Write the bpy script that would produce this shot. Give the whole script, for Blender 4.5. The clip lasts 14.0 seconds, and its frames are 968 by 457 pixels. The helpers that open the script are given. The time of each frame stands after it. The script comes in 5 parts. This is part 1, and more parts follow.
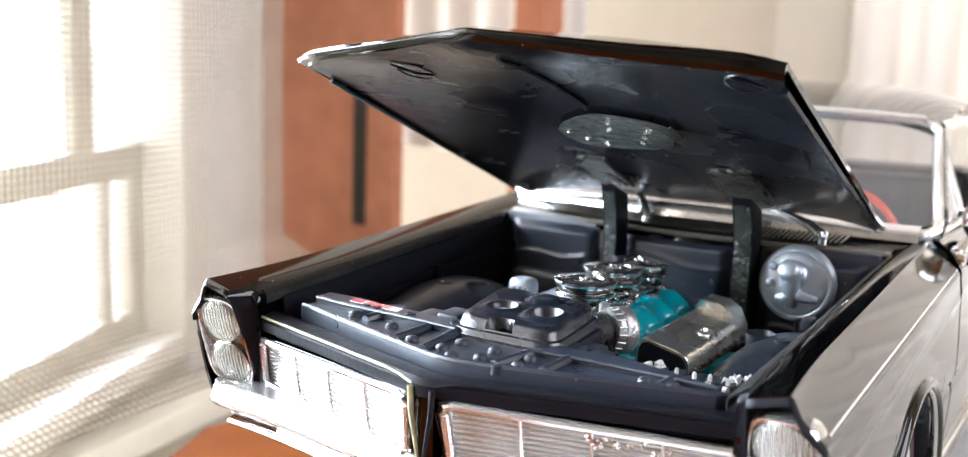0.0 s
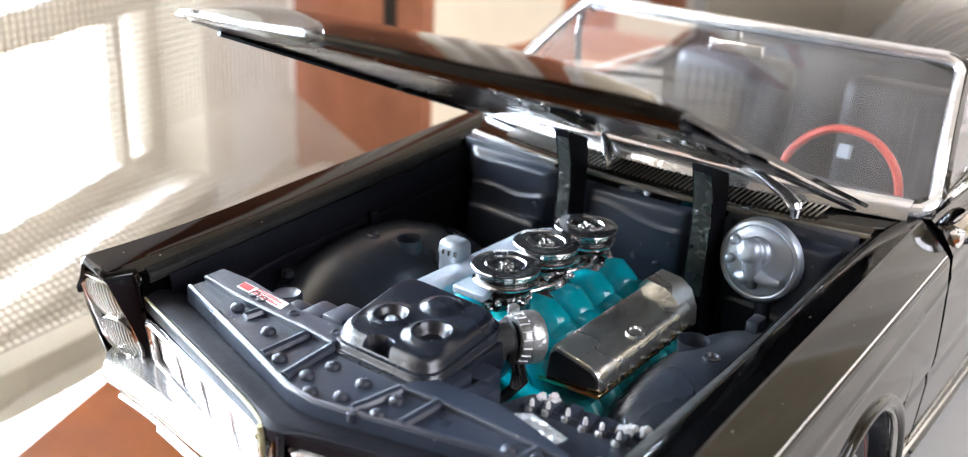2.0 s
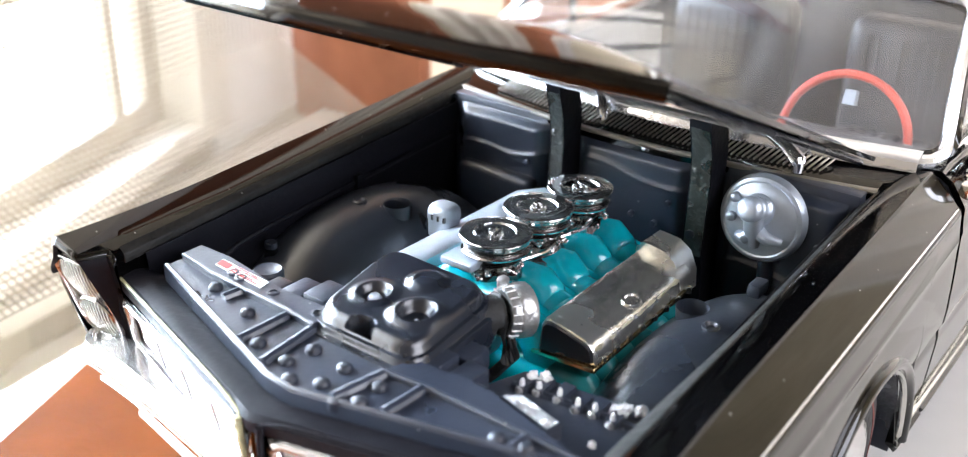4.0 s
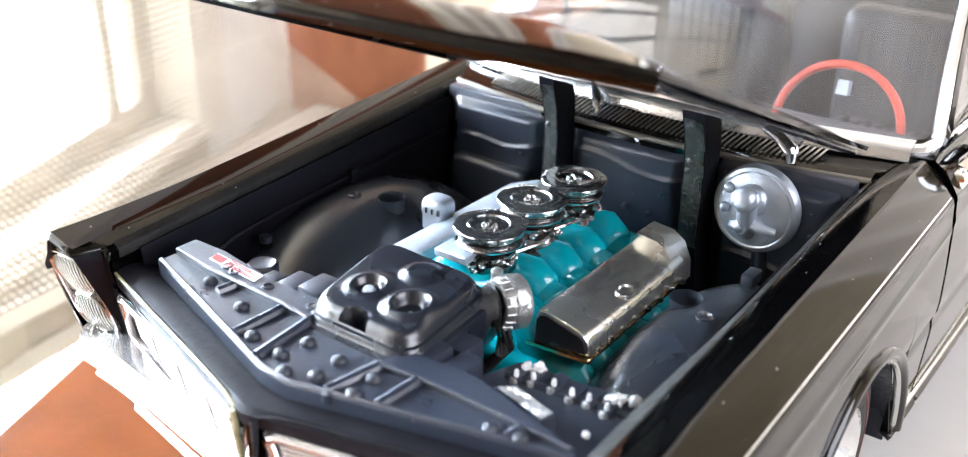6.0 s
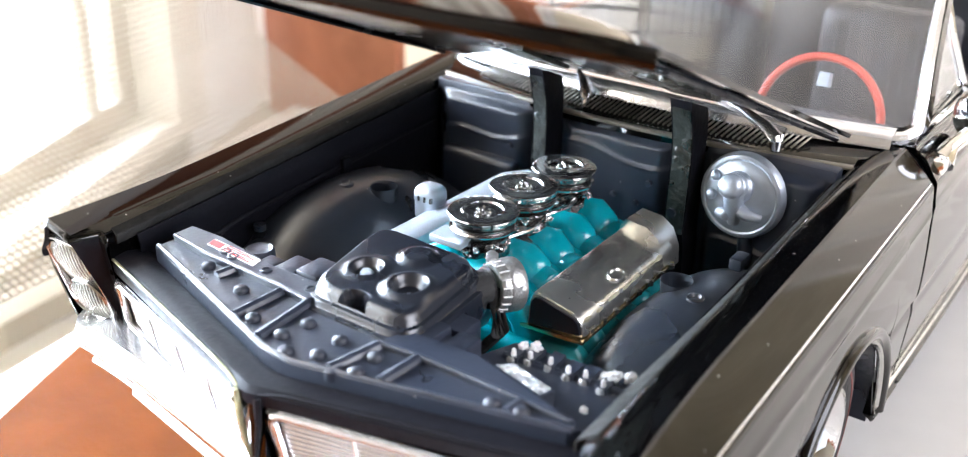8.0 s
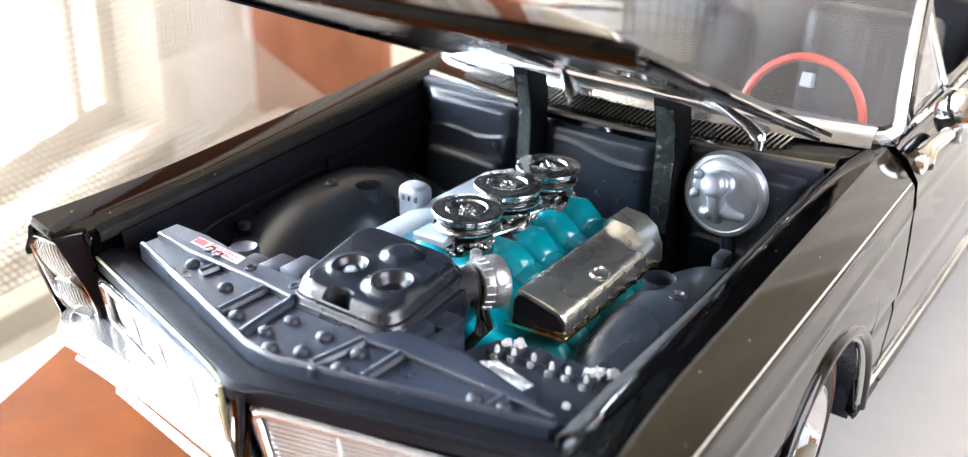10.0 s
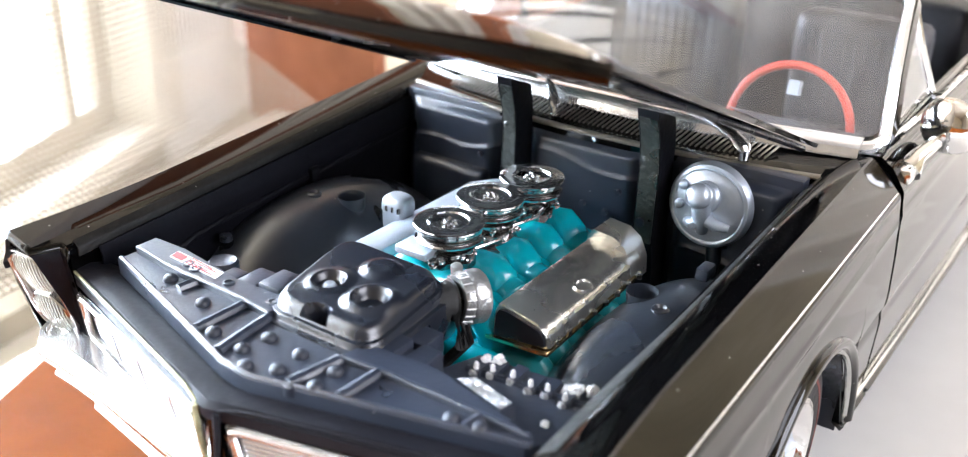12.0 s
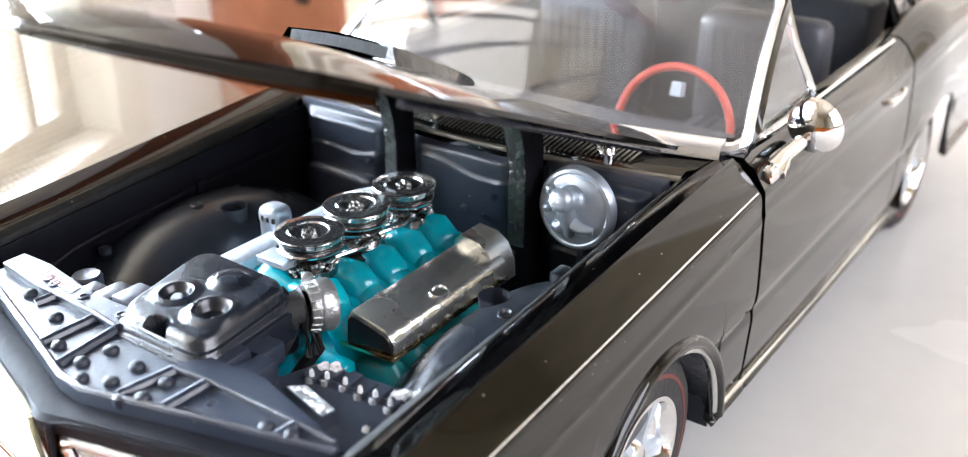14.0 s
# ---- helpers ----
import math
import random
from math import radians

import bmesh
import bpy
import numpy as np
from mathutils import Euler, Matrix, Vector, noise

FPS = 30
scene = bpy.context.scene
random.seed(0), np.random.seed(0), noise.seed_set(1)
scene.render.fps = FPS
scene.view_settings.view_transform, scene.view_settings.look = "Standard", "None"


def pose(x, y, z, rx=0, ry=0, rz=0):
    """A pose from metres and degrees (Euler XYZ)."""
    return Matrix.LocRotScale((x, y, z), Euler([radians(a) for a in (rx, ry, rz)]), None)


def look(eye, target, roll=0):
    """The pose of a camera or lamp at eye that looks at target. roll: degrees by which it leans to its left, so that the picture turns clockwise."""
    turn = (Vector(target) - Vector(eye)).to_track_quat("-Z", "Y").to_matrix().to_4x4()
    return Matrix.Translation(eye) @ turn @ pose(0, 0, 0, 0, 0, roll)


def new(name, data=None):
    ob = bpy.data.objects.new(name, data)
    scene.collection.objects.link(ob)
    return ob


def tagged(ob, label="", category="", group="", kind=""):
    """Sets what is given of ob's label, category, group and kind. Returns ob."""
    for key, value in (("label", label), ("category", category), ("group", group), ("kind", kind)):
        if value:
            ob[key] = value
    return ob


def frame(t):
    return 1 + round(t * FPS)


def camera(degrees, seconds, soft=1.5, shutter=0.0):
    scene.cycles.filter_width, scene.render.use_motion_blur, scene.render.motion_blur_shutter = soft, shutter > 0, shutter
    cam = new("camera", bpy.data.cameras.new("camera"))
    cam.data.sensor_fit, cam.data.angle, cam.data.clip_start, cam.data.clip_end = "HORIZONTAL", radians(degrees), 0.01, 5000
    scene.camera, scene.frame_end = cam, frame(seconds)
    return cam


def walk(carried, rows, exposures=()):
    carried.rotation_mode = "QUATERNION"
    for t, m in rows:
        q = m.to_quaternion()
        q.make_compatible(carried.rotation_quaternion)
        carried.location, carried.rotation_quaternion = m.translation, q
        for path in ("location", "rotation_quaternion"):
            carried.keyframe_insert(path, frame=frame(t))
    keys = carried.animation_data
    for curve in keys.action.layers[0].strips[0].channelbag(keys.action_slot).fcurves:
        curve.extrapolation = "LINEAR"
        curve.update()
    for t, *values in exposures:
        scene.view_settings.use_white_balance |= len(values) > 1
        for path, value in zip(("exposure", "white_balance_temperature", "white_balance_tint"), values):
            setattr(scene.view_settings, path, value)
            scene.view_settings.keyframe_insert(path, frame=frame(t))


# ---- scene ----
# All lengths below are in car units u (the full-size car's own proportions); U turns them into metres of the 1:18 model.
U = 0.0525
cam = camera(49.6, 14.0, soft=1.05)
PATH = [
    (0, (1.5489, -2.261, 1.6954), (0.4961, -0.5933, 1.363), 1.95),
    (0.5, (1.5268, -2.2564, 1.6933), (0.4718, -0.5901, 1.3612), 1.94),
    (1, (1.5782, -2.0925, 1.7153), (0.4968, -0.4449, 1.375), 3.67),
    (1.5, (1.7041, -2.0999, 1.8483), (0.5686, -0.5121, 1.4132), 4.38),
    (1.6, (1.6862, -1.8798, 1.9935), (0.5526, -0.3147, 1.4782), 4.59),
    (1.7, (1.6602, -1.6733, 2.1202), (0.5326, -0.1376, 1.5119), 4.03),
    (2, (1.668, -1.5185, 2.2223), (0.56, -0.029, 1.4783), 2.89),
    (2.5, (1.6317, -1.481, 2.2478), (0.5362, -0.026, 1.4213), 2.26),
    (3, (1.5837, -1.3908, 2.2563), (0.4894, 0.0538, 1.4103), 1.65),
    (5.5, (1.6851, -1.3337, 2.2603), (0.5967, 0.1027, 1.393), 0.82),
    (6, (1.6336, -1.3457, 2.2527), (0.548, 0.093, 1.3857), 0.7),
    (6.5, (1.6806, -1.4743, 2.2252), (0.6046, -0.0278, 1.3593), 0.7),
    (7, (1.6778, -1.4337, 2.2397), (0.612, 0.025, 1.3816), 0.74),
    (7.5, (1.6137, -1.4648, 2.2185), (0.5569, 0.001, 1.3613), 0.89),
    (8, (1.63, -1.4393, 2.2214), (0.5821, 0.0333, 1.3651), 1.18),
    (8.5, (1.6405, -1.4429, 2.2212), (0.5966, 0.0326, 1.3649), 1.36),
    (8.7, (1.6524, -1.4434, 2.2227), (0.6099, 0.0334, 1.367), 1.41),
    (10.8, (1.6377, -1.4478, 2.2081), (0.6115, 0.0442, 1.3591), 1.5),
    (11, (1.6319, -1.4172, 2.2231), (0.6055, 0.0734, 1.3718), 1.51),
    (11.5, (1.6503, -1.387, 2.2343), (0.6214, 0.1019, 1.383), 1.45),
    (12, (1.6673, -1.3836, 2.2416), (0.6381, 0.104, 1.3886), 1.36),
    (12.5, (1.6656, -1.3448, 2.2503), (0.6359, 0.1401, 1.3932), 1.21),
    (13, (1.6673, -1.3286, 2.2534), (0.6381, 0.1561, 1.3953), 1.13),
    (13.5, (1.7587, -1.3084, 2.2708), (0.7262, 0.1727, 1.4104), 0.66),
    (13.7, (1.8523, -1.2927, 2.2996), (0.8098, 0.174, 1.4267), 0.03),
    (14, (2.076, -1.1551, 2.3143), (1.0274, 0.3126, 1.4505), -0.25),
]
walk(cam, [(t, look([c * U for c in eye], [c * U for c in target], roll)) for t, eye, target, roll in PATH],
     [(0.0, -0.25), (1.5, -0.26), (2.5, -0.22), (3.2, -0.02), (5.5, 0.20), (12.5, 0.22), (14.0, 0.06)])
cam.data.dof.use_dof = True
cam.data.dof.focus_distance = 3.1 * U
cam.data.dof.aperture_fstop = 21.0

# ---- world and light ----
world = bpy.data.worlds.new("sky")
scene.world = world
world.use_nodes = True
wn = world.node_tree.nodes
sky = wn.new("ShaderNodeTexSky")
sky.sky_type, sky.sun_disc, sky.sun_elevation, sky.sun_rotation = "NISHITA", False, radians(40), radians(-70)
world.node_tree.links.new(sky.outputs[0], wn["Background"].inputs[0])
wn["Background"].inputs[1].default_value = 0.12
scene.view_settings.exposure = 0.0


def area_lamp(name, eye, target, w, h, watts, colour):
    d = bpy.data.lights.new(name, "AREA")
    d.shape, d.size, d.size_y, d.energy, d.color = "RECTANGLE", w * U, h * U, watts, colour
    ob = new(name, d)
    ob.matrix_world = look([c * U for c in eye], [c * U for c in target])
    return ob


area_lamp("window_daylight", (-7.3, 0.5, 2.3), (0, 0.5, 1.4), 12.0, 7.0, 31.0, (0.69, 0.83, 1.0)).data.spread = radians(115)
area_lamp("curtain_daylight", (4.0, 27.0, 8.0), (2, 0, 6.0), 22.0, 26.0, 35.0, (0.93, 0.93, 1.0))
# Unseen source, added to light the board, the flank and the bay's right side.
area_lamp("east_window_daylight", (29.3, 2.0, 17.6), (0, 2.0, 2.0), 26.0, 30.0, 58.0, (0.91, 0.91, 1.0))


# ---- materials ----
def material(name, colour, rough=0.5, metal=0.0, coat=0.0, vary=0.15, scale=40.0, bump=0.0, bump_scale=200.0, spec=0.5, transmission=0.0, rough_vary=0.0, tint=None, ior=1.45, dust=0.0):
    """A surface with colour variation at two scales, uneven gloss and fine relief."""
    m = bpy.data.materials.new(name)
    m.use_nodes = True
    nt = m.node_tree
    n, l = nt.nodes, nt.links
    b = n["Principled BSDF"]
    b.inputs["Metallic"].default_value = metal
    b.inputs["Coat Weight"].default_value = coat
    b.inputs["Coat Roughness"].default_value = 0.04
    b.inputs["Specular IOR Level"].default_value = spec
    b.inputs["Transmission Weight"].default_value = transmission
    b.inputs["IOR"].default_value = ior
    tc = n.new("ShaderNodeTexCoord")
    big, fine = n.new("ShaderNodeTexNoise"), n.new("ShaderNodeTexNoise")
    big.inputs["Scale"].default_value, fine.inputs["Scale"].default_value = scale, scale * 9
    big.inputs["Detail"].default_value, fine.inputs["Detail"].default_value = 4, 2
    add = n.new("ShaderNodeMath")
    add.operation = "MULTIPLY_ADD"
    for t in (big, fine):
        l.new(tc.outputs["Object"], t.inputs["Vector"])
    l.new(fine.outputs["Fac"], add.inputs[0])
    add.inputs[1].default_value = 0.4
    l.new(big.outputs["Fac"], add.inputs[2])
    ramp = n.new("ShaderNodeMapRange")
    ramp.inputs["From Min"].default_value, ramp.inputs["From Max"].default_value = 0.45, 0.95
    l.new(add.outputs[0], ramp.inputs["Value"])
    mix = n.new("ShaderNodeMix")
    mix.data_type = "RGBA"
    c2 = tint or [min(1, c * (1 + vary)) for c in colour]
    mix.inputs["A"].default_value = (*[c * (1 - vary) for c in colour], 1)
    mix.inputs["B"].default_value = (*c2, 1)
    l.new(ramp.outputs[0], mix.inputs["Factor"])
    last = mix.outputs["Result"]
    if dust:
        vo, lim, pick, both, over = n.new("ShaderNodeTexVoronoi"), n.new("ShaderNodeMath"), n.new("ShaderNodeMath"), n.new("ShaderNodeMath"), n.new("ShaderNodeMix")
        vo.inputs["Scale"].default_value = 620
        l.new(tc.outputs["Object"], vo.inputs["Vector"])
        lim.operation, lim.inputs[1].default_value = "LESS_THAN", 0.085
        l.new(vo.outputs["Distance"], lim.inputs[0])
        sep = n.new("ShaderNodeSeparateColor")
        l.new(vo.outputs["Color"], sep.inputs[0])
        pick.operation, pick.inputs[1].default_value = "LESS_THAN", dust
        l.new(sep.outputs[0], pick.inputs[0])
        both.operation = "MULTIPLY"
        l.new(lim.outputs[0], both.inputs[0])
        l.new(pick.outputs[0], both.inputs[1])
        over.data_type = "RGBA"
        over.inputs["B"].default_value = (0.30, 0.29, 0.28, 1)
        l.new(both.outputs[0], over.inputs["Factor"])
        l.new(last, over.inputs["A"])
        last = over.outputs["Result"]
    l.new(last, b.inputs["Base Color"])
    if rough_vary:
        r2 = n.new("ShaderNodeMapRange")
        r2.inputs["From Min"].default_value, r2.inputs["From Max"].default_value = 0.3, 0.7
        r2.inputs["To Min"].default_value, r2.inputs["To Max"].default_value = max(0.01, rough - rough_vary), rough + rough_vary
        l.new(big.outputs["Fac"], r2.inputs["Value"])
        l.new(r2.outputs[0], b.inputs["Roughness"])
    else:
        b.inputs["Roughness"].default_value = rough
    if bump:
        bn, bp = n.new("ShaderNodeTexNoise"), n.new("ShaderNodeBump")
        bn.inputs["Scale"].default_value = bump_scale
        bn.inputs["Detail"].default_value = 3
        l.new(tc.outputs["Object"], bn.inputs["Vector"])
        l.new(bn.outputs["Fac"], bp.inputs["Height"])
        bp.inputs["Strength"].default_value = bump
        bp.inputs["Distance"].default_value = 0.002
        l.new(bp.outputs[0], b.inputs["Normal"])
    return m


def sheer_material(name, colour, share):
    """Thin cloth that lets part of the light through."""
    m = bpy.data.materials.new(name)
    m.use_nodes = True
    n, l = m.node_tree.nodes, m.node_tree.links
    b, out = n["Principled BSDF"], n["Material Output"]
    b.inputs["Base Color"].default_value, b.inputs["Roughness"].default_value = (*colour, 1), 0.9
    tr, mix, wave = n.new("ShaderNodeBsdfTranslucent"), n.new("ShaderNodeMixShader"), n.new("ShaderNodeTexNoise")
    wave.inputs["Scale"].default_value = 30
    ramp = n.new("ShaderNodeMapRange")
    ramp.inputs["To Min"].default_value, ramp.inputs["To Max"].default_value = share - 0.1, share + 0.1
    l.new(wave.outputs["Fac"], ramp.inputs["Value"])
    tr.inputs["Color"].default_value = (*colour, 1)
    l.new(ramp.outputs[0], mix.inputs[0])
    l.new(b.outputs[0], mix.inputs[1])
    l.new(tr.outputs[0], mix.inputs[2])
    l.new(mix.outputs[0], out.inputs["Surface"])
    return m


def glass_material(name, colour, rough=0.0, weight=1.0):
    m = bpy.data.materials.new(name)
    m.use_nodes = True
    b = m.node_tree.nodes["Principled BSDF"]
    b.inputs["Base Color"].default_value = (*colour, 1)
    b.inputs["Roughness"].default_value = rough
    b.inputs["Transmission Weight"].default_value = weight
    b.inputs["IOR"].default_value = 1.56
    return m


def veiled_glass(name, colour, rough, low, high):
    """Clear plastic under a pale streaked film, put in for dust haze and curtain reflections."""
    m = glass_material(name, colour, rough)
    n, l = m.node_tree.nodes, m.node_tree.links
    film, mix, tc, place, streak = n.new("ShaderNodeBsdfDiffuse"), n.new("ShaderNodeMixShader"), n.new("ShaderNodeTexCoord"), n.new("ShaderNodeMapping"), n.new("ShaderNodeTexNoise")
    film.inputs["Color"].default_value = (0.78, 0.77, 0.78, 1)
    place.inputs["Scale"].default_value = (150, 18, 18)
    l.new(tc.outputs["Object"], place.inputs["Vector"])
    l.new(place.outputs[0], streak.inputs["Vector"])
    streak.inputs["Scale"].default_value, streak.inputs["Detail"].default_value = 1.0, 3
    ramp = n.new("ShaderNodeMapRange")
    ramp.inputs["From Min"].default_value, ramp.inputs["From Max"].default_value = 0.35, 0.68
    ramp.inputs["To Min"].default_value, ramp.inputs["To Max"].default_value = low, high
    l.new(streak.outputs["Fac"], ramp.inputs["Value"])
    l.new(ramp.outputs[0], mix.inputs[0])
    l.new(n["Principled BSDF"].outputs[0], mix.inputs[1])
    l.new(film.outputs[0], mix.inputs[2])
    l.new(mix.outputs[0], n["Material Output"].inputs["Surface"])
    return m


def glow_material(name, colour, strength):
    m = bpy.data.materials.new(name)
    m.use_nodes = True
    b = m.node_tree.nodes["Principled BSDF"]
    b.inputs["Base Color"].default_value = (*colour, 1)
    b.inputs["Emission Color"].default_value = (*colour, 1)
    b.inputs["Emission Strength"].default_value = strength
    return m


PAINT = material("black_paint", (0.0012, 0.0011, 0.0011), 0.08, coat=1.0, spec=0.04, bump=0.01, bump_scale=600, scale=30, dust=0.20)
INNER = material("black_underside", (0.007, 0.008, 0.012), 0.25, spec=0.6, bump=0.05, bump_scale=420, rough_vary=0.08, scale=60)
PLASTIC = material("satin_black_plastic", (0.019, 0.024, 0.038), 0.33, bump=0.05, bump_scale=1300, rough_vary=0.07, scale=80, spec=1.0, dust=0.06)
BAYBLACK = material("glossy_black_plastic", (0.022, 0.027, 0.037), 0.29, bump=0.03, bump_scale=900, rough_vary=0.06, scale=50, spec=0.9, dust=0.06)
CHROME = material("chrome", (0.86, 0.86, 0.86), 0.06, metal=1.0, vary=0.05, bump=0.05, bump_scale=500, rough_vary=0.03, scale=90)
POLISHED = material("worn_polished_metal", (0.82, 0.81, 0.76), 0.27, metal=0.95, vary=0.04, bump=0.28, bump_scale=130, rough_vary=0.02, scale=60, dust=0.5)
SILVER = material("silver_plastic", (0.50, 0.55, 0.61), 0.38, metal=0.6, vary=0.08, bump=0.05, bump_scale=900, scale=120)
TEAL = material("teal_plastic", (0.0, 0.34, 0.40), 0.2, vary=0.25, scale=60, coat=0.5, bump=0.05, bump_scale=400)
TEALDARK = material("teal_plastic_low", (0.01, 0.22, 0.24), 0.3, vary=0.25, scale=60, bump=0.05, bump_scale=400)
SEAT = material("charcoal_seat_vinyl", (0.055, 0.055, 0.062), 0.4, vary=0.25, scale=60, bump=0.15, bump_scale=500)
ROUGHBLACK = material("rough_black_paint", (0.022, 0.026, 0.022), 0.30, bump=0.35, bump_scale=800, rough_vary=0.12, scale=90, spec=1.0, dust=0.06)
LOUVREM = material("louvre_grey_metal", (0.22, 0.20, 0.165), 0.32, metal=0.5, vary=0.15, scale=120)
CAPM = material("worn_chrome_cap", (0.70, 0.70, 0.70), 0.10, metal=0.97, vary=0.08, bump=0.05, bump_scale=500, rough_vary=0.05, scale=90, dust=0.2)
PANELWOOD = material("olive_brown_panelling", (0.62, 0.55, 0.40), 0.5, vary=0.2, scale=6, bump=0.1)
DULLCHROME = material("dull_chrome", (0.6, 0.6, 0.58), 0.22, metal=1.0, vary=0.1, bump=0.1, bump_scale=600, scale=120)
DARKCHROME = material("tarnished_chrome", (0.30, 0.29, 0.28), 0.2, metal=1.0, vary=0.25, bump=0.15, bump_scale=500, scale=120)
GOLD = material("brassy_metal", (0.62, 0.5, 0.3), 0.2, metal=1.0, vary=0.1, scale=120)
SHROUDM = material("shiny_black_plastic", (0.009, 0.011, 0.017), 0.27, bump=0.02, bump_scale=900, rough_vary=0.06, scale=80, spec=1.0, dust=0.05)
MATTBLACK = material("matt_black_bolt", (0.018, 0.022, 0.033), 0.5, spec=0.55, bump=0.05, bump_scale=1300, rough_vary=0.06, scale=80)
NOSEM = material("satin_black_paint", (0.008, 0.008, 0.011), 0.40, spec=0.11, bump=0.06, bump_scale=900, rough_vary=0.08, scale=80)
DUSTYBLACK = material("dusty_black_flange_paint", (0.020, 0.0195, 0.0185), 0.42, vary=0.5, bump=0.15, bump_scale=500, rough_vary=0.12, scale=110, spec=0.22, dust=0.4)
SILVERCAST = material("grey_silver_casting", (0.36, 0.36, 0.35), 0.38, metal=0.7, bump=0.35, bump_scale=450, scale=120, vary=0.2)
GREYCAST = material("grey_cast_metal", (0.09, 0.10, 0.09), 0.35, metal=0.5, bump=0.6, bump_scale=500, scale=120, vary=0.4)
BRIGHTTRIM = material("hazy_chrome_plating", (0.88, 0.88, 0.89), 0.16, metal=0.8, vary=0.05, bump=0.05, bump_scale=400, rough_vary=0.06, scale=60)
GRILLEM = material("grille_silver", (0.72, 0.71, 0.70), 0.3, metal=0.5, vary=0.1, scale=120)
SHEER = sheer_material("sheer_curtain_cloth", (0.85, 0.83, 0.80), 0.5)
DOORWOOD = material("red_brown_door_wood", (0.37, 0.15, 0.085), 0.7, spec=0.15, vary=0.3, scale=7, bump=0.1, rough_vary=0.1)
RED = material("red_plastic", (0.44, 0.05, 0.03), 0.35, scale=60)
LENS = glass_material("lamp_glass", (0.95, 0.97, 0.9), 0.06, 0.8)
GLASS = glass_material("clear_glass", (0.97, 0.98, 0.97), 0.0)
SCREEN = veiled_glass("veiled_clear_screen", (0.96, 0.96, 0.97), 0.03, 0.006, 0.032)
REFLECTOR = material("lamp_reflector", (0.86, 0.86, 0.74), 0.3, metal=0.4, scale=200)
RUBBER = material("tyre_rubber", (0.02, 0.02, 0.02), 0.7, scale=90, bump=0.2, bump_scale=800)
REDLINE = material("tyre_red_line", (0.13, 0.025, 0.02), 0.6, scale=90)
CLOTH = material("seat_vinyl", (0.05, 0.05, 0.055), 0.5, scale=60, bump=0.2, bump_scale=500)
TABLE = material("white_board_laminate", (0.66, 0.65, 0.63), 0.25, vary=0.05, scale=14, rough_vary=0.08, bump=0.03)
WOOD = material("red_brown_table_wood", (0.14, 0.034, 0.004), 0.6, spec=0.05, vary=0.35, scale=9, bump=0.1, rough_vary=0.1)
# Window paint in two tones: darkened as if backlit, lightened as if sunlit.
FRAMEBACKLIT = material("backlit_cream_paint", (0.40, 0.355, 0.295), 0.45, vary=0.08, scale=12, bump=0.08)
FRAMESUNLIT = material("sunlit_white_paint", (0.70, 0.66, 0.59), 0.45, vary=0.06, scale=12, bump=0.08)
BEIGEPAINT = material("beige_sill_paint", (0.36, 0.29, 0.21), 0.5, vary=0.2, scale=8, bump=0.1)
SILLSTONE = material("pale_lilac_sill_stone", (0.17, 0.16, 0.172), 0.4, vary=0.25, scale=10, bump=0.05)
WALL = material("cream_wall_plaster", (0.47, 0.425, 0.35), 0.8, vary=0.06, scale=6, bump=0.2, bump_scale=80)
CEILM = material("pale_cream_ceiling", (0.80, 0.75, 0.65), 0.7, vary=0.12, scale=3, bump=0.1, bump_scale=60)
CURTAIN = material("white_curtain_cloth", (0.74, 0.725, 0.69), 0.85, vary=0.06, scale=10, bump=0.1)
NET = material("cream_net_thread", (0.32, 0.28, 0.22), 0.7, scale=60)
DARKMETAL = material("dark_iron", (0.03, 0.025, 0.02), 0.5, metal=0.6, scale=60)
FLOORM = material("brown_floor", (0.25, 0.12, 0.07), 0.5, scale=5)
WHITEPAINT = material("white_dab", (0.62, 0.62, 0.62), 0.5, scale=200)
STICKRED = material("red_print", (0.6, 0.05, 0.05), 0.4, scale=200)
GREENGOLD = material("worn_greenish_brass", (0.30, 0.29, 0.17), 0.4, metal=0.4, vary=0.4, scale=160, bump=0.3, bump_scale=400)
WORNBRASS = material("worn_pale_brass", (0.80, 0.74, 0.55), 0.3, metal=0.6, vary=0.3, scale=200, bump=0.4, bump_scale=500)
FOIL = material("crinkled_foil", (0.62, 0.64, 0.66), 0.3, metal=0.7, vary=0.5, bump=0.9, bump_scale=700, scale=250)
LABELW = material("white_print", (0.75, 0.73, 0.7), 0.4, scale=200)
GLOW = glow_material("overexposed_daylight", (1.0, 0.98, 0.95), 3.0)


# ---- mesh helpers (u) ----
def base(name, x=0.0, y=0.0, z=0.0):
    ob = new(name)
    ob.empty_display_size = 0.01
    ob.location = (x * U, y * U, z * U)
    return ob


def world_of(ob):
    m = ob.matrix_basis.copy()
    return world_of(ob.parent) @ ob.matrix_parent_inverse @ m if ob.parent else m


